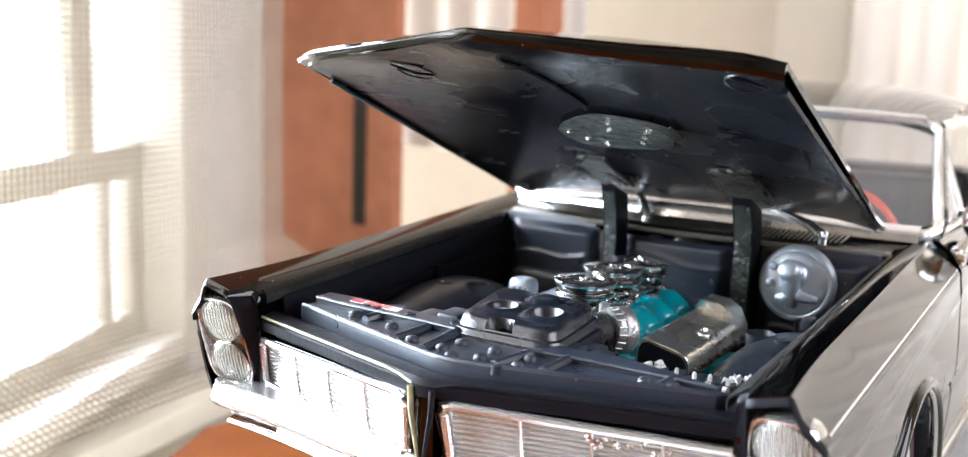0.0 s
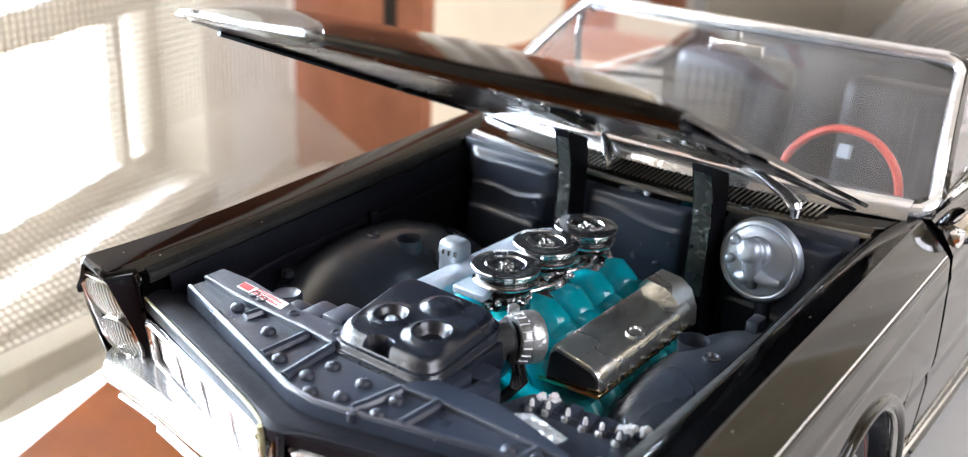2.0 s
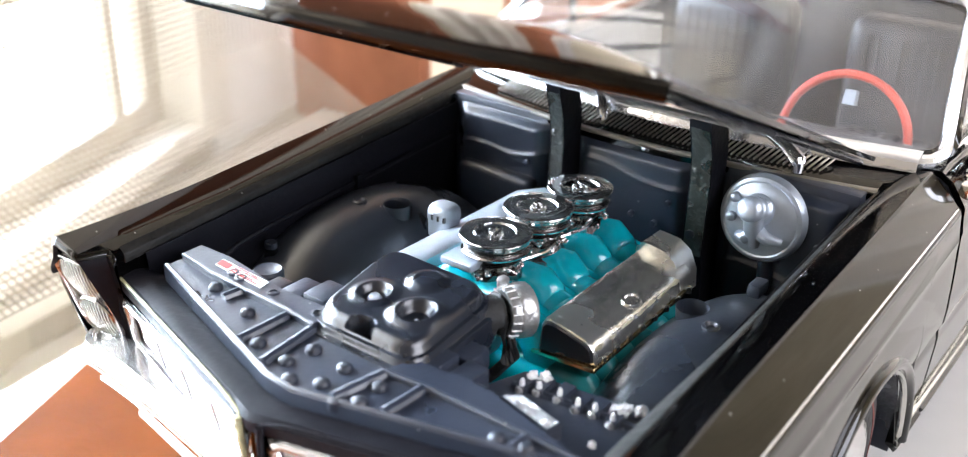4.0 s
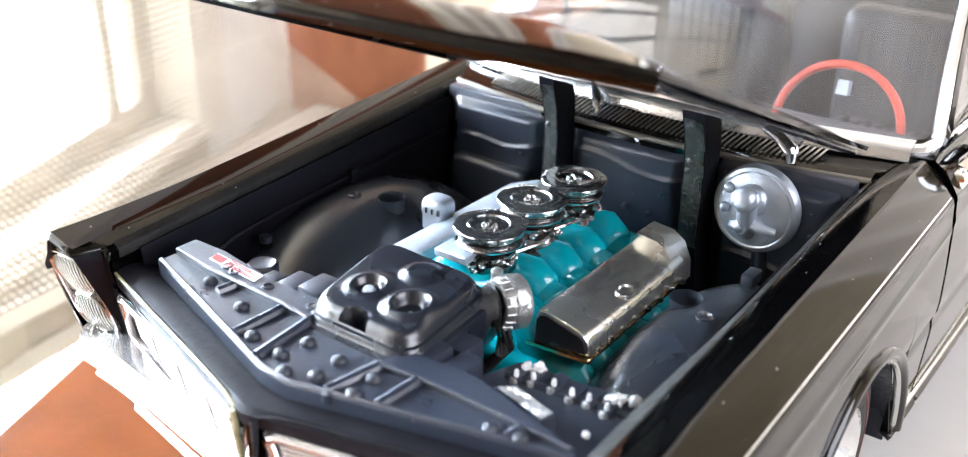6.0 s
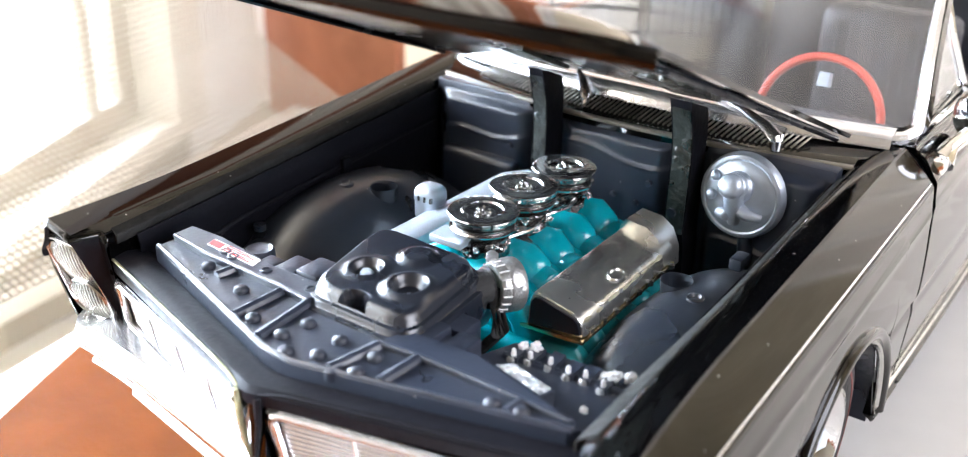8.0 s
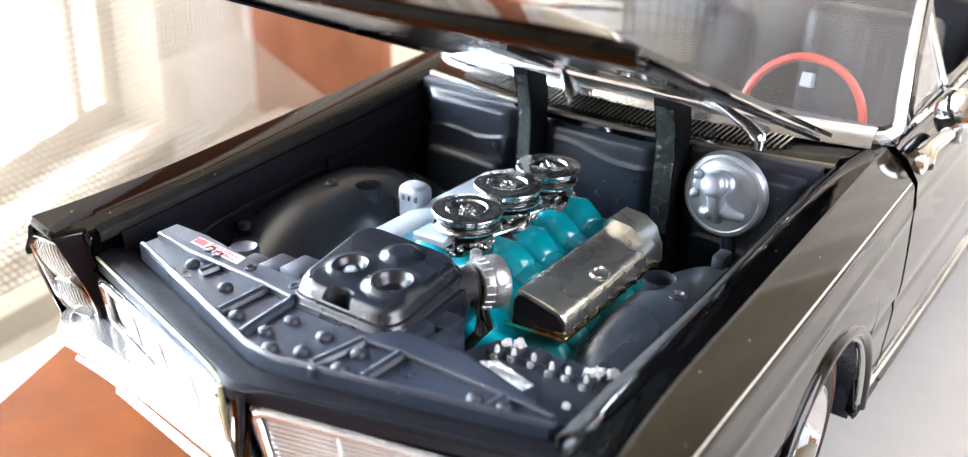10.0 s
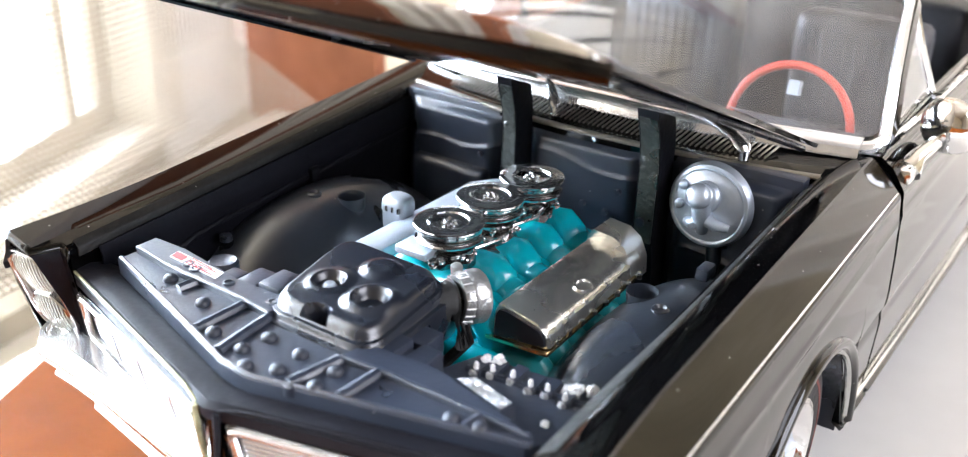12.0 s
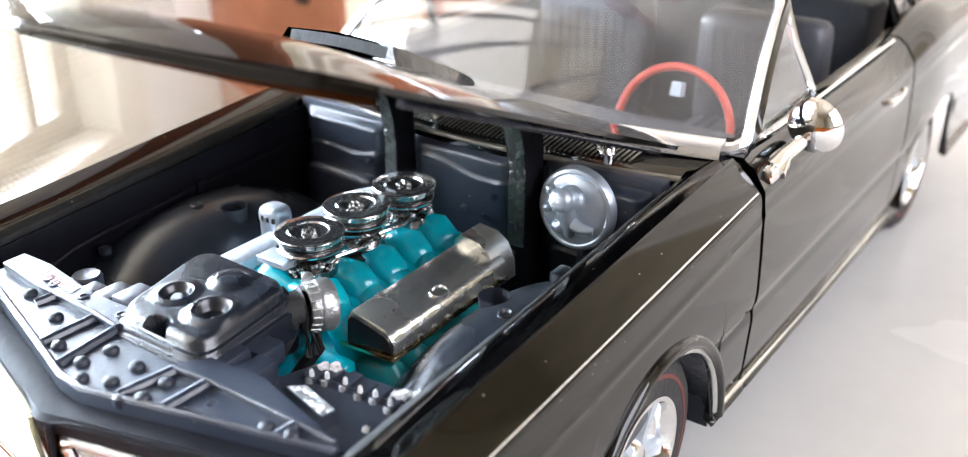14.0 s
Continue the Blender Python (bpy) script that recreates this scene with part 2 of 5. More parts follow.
def part(name, bm, mat, parent=None, label="", smooth=40.0, scale=U):
    """Links a bmesh, given in u, as one mesh object under a thing or a part."""
    me = bpy.data.meshes.new(name)
    bmesh.ops.recalc_face_normals(bm, faces=bm.faces)
    bmesh.ops.scale(bm, vec=(scale,) * 3, verts=bm.verts)
    bm.to_mesh(me)
    bm.free()
    me.materials.append(mat)
    if smooth:
        me.polygons.foreach_set("use_smooth", [True] * len(me.polygons))
        me.set_sharp_from_angle(angle=radians(smooth))
    ob = new(name, me)
    if parent:
        ob.parent = parent
        ob.matrix_parent_inverse = world_of(parent).inverted()
    if label:
        tagged(ob, label=label)
    return ob


def bevelled(bm, width, segments=2, angle=30):
    edges = [e for e in bm.edges if len(e.link_faces) == 2 and e.calc_face_angle(0) > radians(angle)]
    bmesh.ops.bevel(bm, geom=edges, offset=width, segments=segments, affect="EDGES", profile=0.6, clamp_overlap=True)
    return bm


def add_box(bm, x0, x1, y0, y1, z0, z1):
    m = Matrix.Translation(((x0 + x1) / 2, (y0 + y1) / 2, (z0 + z1) / 2)) @ Matrix.Diagonal((x1 - x0, y1 - y0, z1 - z0, 1))
    return bmesh.ops.create_cube(bm, size=1, matrix=m)["verts"]


def box(x0, x1, y0, y1, z0, z1, bevel=0.0, segments=2):
    bm = bmesh.new()
    add_box(bm, x0, x1, y0, y1, z0, z1)
    return bevelled(bm, bevel, segments) if bevel else bm


def prism(points, z0, z1, bevel=0.0, tops=None):
    """A plan polygon raised from z0 to z1; tops(x, y) may shape the upper face."""
    bm = bmesh.new()
    low = [bm.verts.new((x, y, z0)) for x, y in points]
    high = [bm.verts.new((x, y, tops(x, y) if tops else z1)) for x, y in points]
    bm.faces.new(low[::-1])
    bm.faces.new(high)
    k = len(points)
    for i in range(k):
        bm.faces.new((low[i], low[(i + 1) % k], high[(i + 1) % k], high[i]))
    return bevelled(bm, bevel) if bevel else bm


def add_lathe(bm, profile, m, steps=32):
    """Turns a profile of (radius, height) round the z axis of m."""
    rings = []
    for r, h in profile:
        if r < 1e-5:
            rings.append([bm.verts.new(m @ Vector((0, 0, h)))])
        else:
            rings.append([bm.verts.new(m @ Vector((r * math.cos(2 * math.pi * i / steps), r * math.sin(2 * math.pi * i / steps), h))) for i in range(steps)])
    for a, b in zip(rings, rings[1:]):
        for i in range(steps):
            j = (i + 1) % steps
            some = [a[i % len(a)], a[j % len(a)], b[j % len(b)], b[i % len(b)]]
            some = list(dict.fromkeys(some))
            if len(some) > 2:
                bm.faces.new(some)
    return bm


def lathe(profile, m=Matrix.Identity(4), steps=32):
    return add_lathe(bmesh.new(), profile, m, steps)


def loft(sections, closed=False, caps=False):
    bm = bmesh.new()
    rows = [[bm.verts.new(p) for p in s] for s in sections]
    for a, b in zip(rows, rows[1:]):
        k = len(a)
        for i in range(k if closed else k - 1):
            j = (i + 1) % k
            bm.faces.new((a[i], a[j], b[j], b[i]))
    if caps and closed:
        bm.faces.new(rows[0][::-1])
        bm.faces.new(rows[-1])
    return bm


def add_tube(bm, path, radius, steps=8, flat=1.0):
    """A rod along a path of points; flat squeezes it in height."""
    path = [Vector(p) for p in path]
    rings = []
    for i, p in enumerate(path):
        d = (path[min(i + 1, len(path) - 1)] - path[max(i - 1, 0)]).normalized()
        side = d.cross(Vector((0, 0, 1)))
        side = side.normalized() if side.length > 1e-4 else Vector((1, 0, 0))
        up = side.cross(d).normalized()
        rad = radius[i] if isinstance(radius, (list, tuple)) else radius
        rings.append([bm.verts.new(p + rad * (math.cos(2 * math.pi * k / steps) * side + flat * math.sin(2 * math.pi * k / steps) * up)) for k in range(steps)])
    for a, b in zip(rings, rings[1:]):
        for k in range(steps):
            bm.faces.new((a[k], a[(k + 1) % steps], b[(k + 1) % steps], b[k]))
    bm.faces.new(rings[0][::-1])
    bm.faces.new(rings[-1])
    return bm


def tube(path, radius, steps=8, flat=1.0):
    return add_tube(bmesh.new(), path, radius, steps, flat)


def sheet(bm, thickness):
    """Gives an open surface a thickness, along its normals."""
    bmesh.ops.recalc_face_normals(bm, faces=bm.faces)
    bmesh.ops.solidify(bm, geom=list(bm.faces), thickness=thickness)
    return bm


def along(a, b, k):
    return [a + (b - a) * i / (k - 1) for i in range(k)]


def smooth(a):
    a = min(1.0, max(0.0, a))
    return a * a * (3 - 2 * a)


def zf(y):
    """Height of the fender's crest."""
    return 0.935 + 0.065 * y


# ---- setting ----
GROUND = -0.05


def room_piece(name, bm, mat, label, category, smooth=0.0):
    return tagged(part(name, bm, mat, None, "", smooth), label, category, kind="structure")


room_piece("floor", box(-26, 30, -50, 45, -15.2, -15.0), FLOORM, "brown floor of the room far below the table", "floor")
room_piece("ceiling", box(-26, 30, -50, 45, 35.0, 35.3), CEILM, "pale cream ceiling of the room", "ceiling")
room_piece("wall_north", box(-4.6, 30, 28.0, 28.5, -15, 35), PANELWOOD, "olive-brown panelled wall", "wall")
room_piece("wall_south", box(-26, 30, -50, -49.5, -15, 35), PANELWOOD, "olive-brown panelled wall", "wall")
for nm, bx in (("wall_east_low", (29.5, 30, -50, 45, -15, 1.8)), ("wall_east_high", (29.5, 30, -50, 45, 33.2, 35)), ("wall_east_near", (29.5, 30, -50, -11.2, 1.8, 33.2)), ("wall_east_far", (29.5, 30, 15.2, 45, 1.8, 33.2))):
    room_piece(nm, box(*bx), PANELWOOD if nm == "wall_east_far" else WALL, "plain wall beside the added window", "wall")
# Frame round the added east lamp; it stays out of view.
win2 = tagged(part("window_2", box(29.4, 29.9, -11.3, 15.3, 1.4, 1.9, 0.05), FRAMEBACKLIT), "cream window frame added out of view for the east light", "window", kind="structure")
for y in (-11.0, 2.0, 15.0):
    part("mullion", box(29.4, 29.9, y - 0.3, y + 0.3, 1.9, 33.2, 0.05), FRAMEBACKLIT, win2)

table = tagged(base("table", 3, 1, GROUND), "red-brown varnished wooden table beside the window", "table")
part("tabletop", prism([(0.6, -9), (14, -9), (14, 5.6), (-1.5, 5.6), (-1.75, 1.9), (-1.98, 0.98), (-1.56, 0.0), (-1.46, -0.3)], GROUND - 0.5, GROUND - 0.012, 0.04), WOOD, table)
for lx, ly in ((0.6, -8.4), (13.4, -8.4), (-0.9, 5.0), (13.4, 5.0)):
    part("leg", box(lx - 0.3, lx + 0.3, ly - 0.3, ly + 0.3, -15, GROUND - 0.5, 0.03), WOOD, table)
tagged(part("white_board", box(0.2, 13.5, -0.6, 18.0, GROUND - 0.0115, GROUND, 0.004), TABLE), "glossy white board lying under one side of the model car", "board")

# ---- the model car ----
car = tagged(base("model_car", 0, 1.5, GROUND), "glossy black die-cast model car with its bonnet open", "model car")
YW, YR, ZW = 1.2, 4.15, 0.30          # wheel centres


def arch(y, r=0.415):
    d = min(abs(y - YW), abs(y - YR))
    low = 0.22 + 0.45 * max(0.0, 0.79 - y)
    return low if d >= r else max(low, 0.26 + math.sqrt(r * r - d * d))


SIDE = [(1.008, 0.22), (1.019, 0.33), (1.024, 0.42), (1.028, 0.50), (1.022, 0.535), (1.034, 0.56), (1.037, 0.61), (1.035, 0.68)]


def flank(y, top):
    """The body's flank at y, from its ridge down to the sill or the wheel arch."""
    b = arch(y)
    out = []
    for z in along(top, b, 40):
        h = z
        ridge = 0.004 * math.exp(-((z - top + 0.075) / 0.016) ** 2)
        for (xa, za), (xb, zb) in zip(SIDE, SIDE[1:]):
            if za <= h <= zb:
                out.append((xa + (xb - xa) * (h - za) / (zb - za) + ridge, z))
                break
        else:
            out.append((1.035 - 0.016 * max(0.0, (h - 0.68) / (top - 0.68)) ** 1.4 + ridge, z))
    return out


def side_section(y, s):
    z = zf(y)
    k = min(1.0, max(0.0, (y - 0.04) / 0.5))
    pts = [(0.788, z - 0.16), (0.786, z - 0.060), (0.787, z - 0.042), (0.791, z - 0.035), (0.80, z - 0.029), (0.815, z - 0.0215), (0.835, z - 0.0135), (0.858, z - 0.0065), (0.880, z - 0.001), (0.898, z + 0.003), (0.905, z + 0.0045), (0.912, z + 0.001),
           (0.960, z - 0.041), (1.006, z - 0.090), (1.013, z - 0.098), (1.017, z - 0.108)] + flank(y, z - 0.122)
    q = (1 - k) ** 2
    return [(s * (x + q * (0.040 * (0.88 < x < 0.92) + 0.006 * (x >= 0.92))), y - (0.098 - 0.31 * max(0.0, 0.93 - max(h, 0.55))) * (1 - k) * (x > 0.83), h + 0.010 * q * (0.88 < x < 0.92)) for x, h in pts]


for s in (-1, 1):
    ys = [0.115] + along(0.15, 1.86, 120)
    fender = part("front_fender", sheet(loft([side_section(y, s) for y in ys]), 0.012), PAINT, car, "", 13)
    lip = [(s * 1.03, YW + 0.41 * math.cos(a), 0.262 + 0.41 * math.sin(a)) for a in along(radians(-4), radians(184), 34)]
    part("arch_trim", tube(lip, 0.010, 8), DULLCHROME, fender, "thin bright wheel arch lip")
    flare = [(s * 1.032, YW + 0.435 * math.cos(a), 0.262 + 0.435 * math.sin(a)) for a in along(radians(-2), radians(172), 34)]
    part("arch_flare", tube(flare, 0.022, 10), PAINT, fender)
    # A bright tube stands in for the highlight on the painted crease.
    part("fender_crease", tube([side_section(y, s)[13] for y in along(0.16, 1.85, 30)], 0.0036, 10), BRIGHTTRIM, fender, "highlight on the paint crease, drawn as a thin bright line")
    rim = [(y, (0.044 if s > 0 else 0.012) - (0.034 if s > 0 else 0.004) * smooth((y - 0.25) / 0.65)) for y in along(0.14, 1.60, 30)]
    part("fender_flange", sheet(loft([[(s * 0.803, y, zf(y) - 0.024), (s * 0.795, y, zf(y) - 0.029), (s * (0.795 - w * 0.9), y, zf(y) - 0.031 - w * 0.6), (s * (0.793 - w), y, zf(y) - 0.036 - w * 0.7), (s * (0.793 - w), y, zf(y) - 0.06 - w * 0.7)] for y, w in rim]), 0.005), DUSTYBLACK, fender, "dusty matt black flange")
    edge = side_section(0.115, s)[1:17]
    lips = [[(x, y + 0.004, z - 0.001) for x, y, z in edge], [(x, y - 0.008, z - 0.008) for x, y, z in edge], [(x, y - 0.012, z - 0.022) for x, y, z in edge], [(x, y - 0.006, 0.84 if abs(x) < 0.83 else z - 0.024) for x, y, z in edge], [(x, y + 0.03, 0.60 if abs(x) < 0.83 else z - 0.028) for x, y, z in edge]]
    part("fender_cap", loft(lips[:3]), PAINT if s < 0 else NOSEM, fender, "", 60)
    part("cap_skirt", loft(lips[2:]), NOSEM, fender, "satin black return beside the headlights", 60)
    part("wheel_well", sheet(loft([[(s * x, YW + 0.42 * math.cos(a), 0.262 + 0.42 * math.sin(a)) for a in along(radians(-8), radians(188), 20)] for x in (0.55, 1.01)]), 0.01), PLASTIC, fender)
    nose_ring = [[(s * 0.79, 0.175, 0.57), (s * 0.842, 0.152, 0.57), (s * 0.852, 0.26, 0.57), (s * 0.785, 0.26, 0.57)], [(s * 0.79, 0.158, 0.83), (s * 0.842, 0.07, 0.83), (s * 0.852, 0.26, 0.83), (s * 0.785, 0.26, 0.83)], [(s * 0.792, 0.16, 0.895), (s * 0.842, 0.046, 0.92), (s * 0.852, 0.26, 0.93), (s * 0.787, 0.26, 0.905)]]
    part("fender_nose", bevelled(loft(nose_ring, True, True), 0.008), NOSEM, fender)


def upper_section(y, s):
    pts = [(0.86, 1.055), (0.93, 1.06), (0.972, 1.03), (1.002, 0.985), (1.012, 0.97)] + flank(y, 0.958)
    hip = smooth((y - 3.3) / 0.75)
    return [(s * (x + hip * (0.03 * smooth((h - 0.45) / 0.3) + 0.01)), y, h + hip * 0.09 * smooth((h - 0.6) / 0.4)) for x, h in pts]


for s in (-1, 1):
    door = part("door", sheet(loft([upper_section(y, s) for y in along(1.885, 3.55, 12)]), 0.02), PAINT, car)
    part("door_handle", box(s * 1.03 - 0.025, s * 1.03 + 0.025, 3.22, 3.38, 0.875, 0.90, 0.008), CHROME, door, "chrome door handle")
    part("handle_button", lathe([(0.018, 0), (0.018, 0.02), (0, 0.024)], Matrix.Translation((s * 1.02, 3.44, 0.885)) @ Matrix.Rotation(radians(90 * s), 4, "Y"), 14), CHROME, door)
    part("vent_bar", tube([(s * 0.90, 2.62, 1.06), (s * 0.845, 2.50, 1.28), (s * 0.80, 2.46, 1.45)], 0.018, 8), CHROME, door, "chrome quarter light bar")
    vent = part("vent_glass", sheet(loft([[(s * 0.905, 2.06, 1.07), (s * 0.83, 2.40, 1.36), (s * 0.805, 2.46, 1.44)], [(s * 0.90, 2.61, 1.07), (s * 0.85, 2.52, 1.27), (s * 0.802, 2.47, 1.445)]]), 0.006), GLASS, door)
    vent.visible_shadow = False
    part("window_trim", tube([(s * 0.915, 1.99, 1.07), (s * 0.93, 2.4, 1.075), (s * 0.935, 3.5, 1.08)], 0.012, 6), CHROME, door)
    part("rear_quarter", sheet(loft([upper_section(y, s) for y in along(3.565, 5.2, 44)]), 0.02), PAINT, car)
    part("rocker_trim", tube([(s * 1.008, 1.63, 0.225), (s * 1.012, 2.6, 0.22), (s * 1.008, 3.72, 0.225)], 0.015, 8), DULLCHROME, car, "bright sill trim strip")
foot = part("door_mirror", lathe([(0, -0.058), (0.03, -0.055), (0.06, -0.043), (0.085, -0.022), (0.098, 0.005), (0.1, 0.02), (0.094, 0.024), (0.09, 0.018), (0, 0.018)], Matrix.Translation((1.055, 2.17, 1.105)) @ Matrix.Rotation(radians(-80), 4, "X") @ Matrix.Rotation(radians(10), 4, "Y"), 36), CHROME, car, "round chrome door mirror")
part("mirror_stalk", tube([(0.985, 2.02, 0.985), (1.00, 2.07, 1.025), (1.045, 2.15, 1.075)], [0.05, 0.028, 0.022], 10), CHROME, foot)
part("mirror_foot", box(0.955, 1.02, 1.93, 2.10, 0.965, 1.015, 0.015), CHROME, foot)
part("tail_panel", box(-0.98, 0.98, 5.2, 5.26, 0.35, 1.02, 0.03), PAINT, car)
part("boot_lid", sheet(loft([[(x, y, 1.06 - 0.02 * (x / 0.9) ** 2) for x in along(-0.87, 0.87, 9)] for y in along(4.3, 5.2, 6)]), 0.02), PAINT, car)
part("chassis", box(-0.74, 0.74, 0.62, 5.1, 0.14, 0.30, 0.02), PLASTIC, car)


def ws_low(u):
    return Vector((0.93 * u, 1.735 + 0.185 * u * u, 1.085 - 0.022 * u * u))


def ws_top(u):
    return Vector((0.80 * u, 2.30 + 0.18 * u * u, 1.49 - 0.03 * u * u))


US = along(-1, 1, 25)
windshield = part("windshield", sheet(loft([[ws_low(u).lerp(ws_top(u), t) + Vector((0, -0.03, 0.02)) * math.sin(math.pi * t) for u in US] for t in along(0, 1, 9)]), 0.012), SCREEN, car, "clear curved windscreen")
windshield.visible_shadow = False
corner = lambda u, t: ws_low(u).lerp(ws_top(u), t) + Vector((0, -0.03, 0.02)) * math.sin(math.pi * t)
ring = [corner(u, 0.0) for u in along(-0.9, 0.9, 25)] + [corner(0.955, 0.02), corner(0.985, 0.06)] + [corner(0.995, t) for t in along(0.12, 0.9, 8)] + [corner(0.98, 0.96), corner(0.95, 0.985)] + [corner(u, 1.0) for u in along(0.9, -0.9, 25)] + [corner(-0.95, 0.985), corner(-0.98, 0.96)] + [corner(-0.995, t) for t in along(0.9, 0.12, 8)] + [corner(-0.985, 0.06), corner(-0.955, 0.02)]
part("windshield_trim", tube(ring + [ring[0], ring[1]], 0.022, 8), BRIGHTTRIM, windshield, "chrome windscreen surround")
part("header_trim", tube([corner(u, 1.0) + Vector((0, -0.006, 0.008)) for u in along(-0.93, 0.93, 31)], 0.024, 10), BRIGHTTRIM, windshield, "broad bright header moulding")
part("inner_trim", tube([p + Vector((0, 0.02, 0)) for p in ring + ring[:2]], 0.03, 6), PAINT, windshield)
part("roof", sheet(loft([[(x * 0.80, ws_top(x).y + 0.02 + (3.85 - ws_top(x).y) * v, 1.50 - 0.035 * x * x - 0.05 * abs(x) ** 6 + 0.11 * math.sin(math.pi * min(1, v * 0.9 + 0.02))) for x in US] for v in along(0, 1, 14)]), 0.03), PAINT, car)
for s in (-1, 1):
    part("roof_rail", tube([(s * 0.80, 2.48, 1.45), (s * 0.81, 3.0, 1.46), (s * 0.80, 3.6, 1.44), (s * 0.86, 4.1, 1.1)], 0.022, 8), CHROME, car)
    part("rear_pillar", sheet(loft([[(s * 0.80, 3.55, 1.46), (s * 0.80, 3.9, 1.45)], [(s * 0.9, 3.8, 1.06), (s * 0.86, 4.35, 1.05)]]), 0.03), PAINT, car)
rear_glass = part("rear_window", sheet(loft([[(x, 3.86, 1.47) for x in along(-0.7, 0.7, 5)], [(x * 1.05, 4.3, 1.07) for x in along(-0.7, 0.7, 5)]]), 0.012), GLASS, car)
rear_glass.visible_shadow = False
mirror = part("inside_mirror", box(-0.13, 0.10, 2.33, 2.36, 1.36, 1.42, 0.014, 3), CHROME, car, "chrome rear view mirror")
part("mirror_stalk", tube([(-0.01, 2.35, 1.41), (-0.01, 2.33, 1.49)], 0.015), CHROME, mirror)

# ---- cabin ----
part("cabin_floor", box(-0.85, 0.85, 1.75, 4.2, 0.28, 0.34), CLOTH, car)
part("dashboard", box(-0.84, 0.84, 1.97, 2.22, 0.72, 1.01, 0.05, 3), CLOTH, car, "black padded dashboard")
for s in (-1, 1):
    seat = part("front_seat", box(s * 0.43 - 0.3, s * 0.43 + 0.3, 2.7, 3.3, 0.45, 0.66, 0.07, 3), SEAT, car, "charcoal ribbed vinyl bucket seat")
    part("seat_back", box(s * 0.43 - 0.29, s * 0.43 + 0.29, 3.22, 3.42, 0.6, 1.16, 0.07, 3), SEAT, seat)
    for k in range(9):
        x = s * 0.43 - 0.2 + 0.05 * k
        part("rib", tube([(x, 3.225, 0.70), (x, 3.219, 1.09)], 0.006, 8), SEAT, seat)
        part("cushion_rib", tube([(x, 2.78, 0.665), (x, 3.2, 0.665)], 0.02, 8), SEAT, seat)
    part("door_card", box(s * 0.90 - 0.03, s * 0.90 + 0.03, 1.95, 3.55, 0.4, 1.04, 0.02), SEAT, car)
part("rear_bench", box(-0.75, 0.75, 3.75, 4.1, 0.4, 1.16, 0.07, 3), SEAT, car)
wheel_m = Matrix.Translation((0.470, 2.33, 0.93)) @ Matrix.Rotation(radians(76), 4, "X")
steering = part("steering_wheel", tube([wheel_m @ Vector((0.232 * math.cos(a), 0.232 * math.sin(a), 0)) for a in along(0, 2 * math.pi, 49)], 0.016, 8), RED, car, "red rimmed steering wheel")
for a in (-20, 200):
    part("spoke", tube([wheel_m @ Vector((0.03 * math.cos(radians(a)), 0.03 * math.sin(radians(a)), 0.02)), wheel_m @ Vector((0.225 * math.cos(radians(a)), 0.225 * math.sin(radians(a)), 0))], 0.007, 6), CHROME, steering)
part("horn_plate", loft([[wheel_m @ Vector((x + 0.0, y + 0.015, z)) for x, y in ((-0.022, 0.108), (0.022, 0.108), (0.020, 0.16), (-0.020, 0.16))] for z in (-0.01, 0.03)], True, True), SILVER, steering, "bright horn plate")
part("steering_column", tube([wheel_m @ Vector((0, 0, 0.02)), (0.44, 2.1, 0.84)], 0.035), PLASTIC, steering)

# ---- bonnet shape ----
HINGE, LIFT = Vector((0, 1.75, 1.103)), radians(21.2)
CA, SA = math.cos(LIFT), math.sin(LIFT)


def hood_at(x, d, n=0.0):
    """A point d ahead of the hinge line in the bonnet's plane, n above it."""
    return Vector((x, HINGE.y - d * CA + n * SA + 0.020 * x * d, HINGE.z + d * SA + n * CA + 0.0084 * x * d + 0.0106 * x * x * d))


def hood_front(u):
    return 1.81 - 0.21 * abs(u) - 0.02 * u * u - 0.03 * smooth((abs(u) - 0.85) / 0.15) ** 2 + 0.0275 * u


def hood_half(v):
    return 0.765 + 0.02 * v


def hood_rise(x, d):
    """How far the bonnet's skin arches above its plane."""
    v, u = min(1.0, max(0.0, d / 1.7)), min(1.0, abs(x) / 0.77)
    ridge = 0.02 * math.exp(-(x / 0.30) ** 2) * smooth(d / 0.5) * (1 - smooth((d - 1.1) / 0.6))
    return ridge + (0.02 * math.sin(math.pi * v ** 3) + 0.036 * math.sin(math.pi * v)) * (1 - u ** 4) + 0.035 * (1 - u ** 6) * (1 - v) ** 2


# ---- engine bay ----
part("bay_floor", box(-0.80, 0.80, 0.28, 1.70, 0.36, 0.42), BAYBLACK, car)
for s in (-1, 1):
    part("bay_side", sheet(loft([[(s * 0.774, y, zf(y) - 0.06), (s * 0.765, y, zf(y) - 0.10), (s * 0.775, y, zf(y) - 0.14), (s * 0.785, y, 0.42)] for y in along(0.2, 1.66, 12)]), 0.008), NOSEM, car)
    part("apron_bead", tube([(s * 0.770, y, zf(y) - 0.17 - 0.05 * smooth((0.6 - y) / 0.3)) for y in along(0.30, 1.58, 12)], 0.013, 8), NOSEM, car)
    part("wall_clip", box(s * 0.755 - 0.012, s * 0.755 + 0.012, 1.045, 1.085, zf(1.06) - 0.20, zf(1.06) - 0.14, 0.008), NOSEM, car)


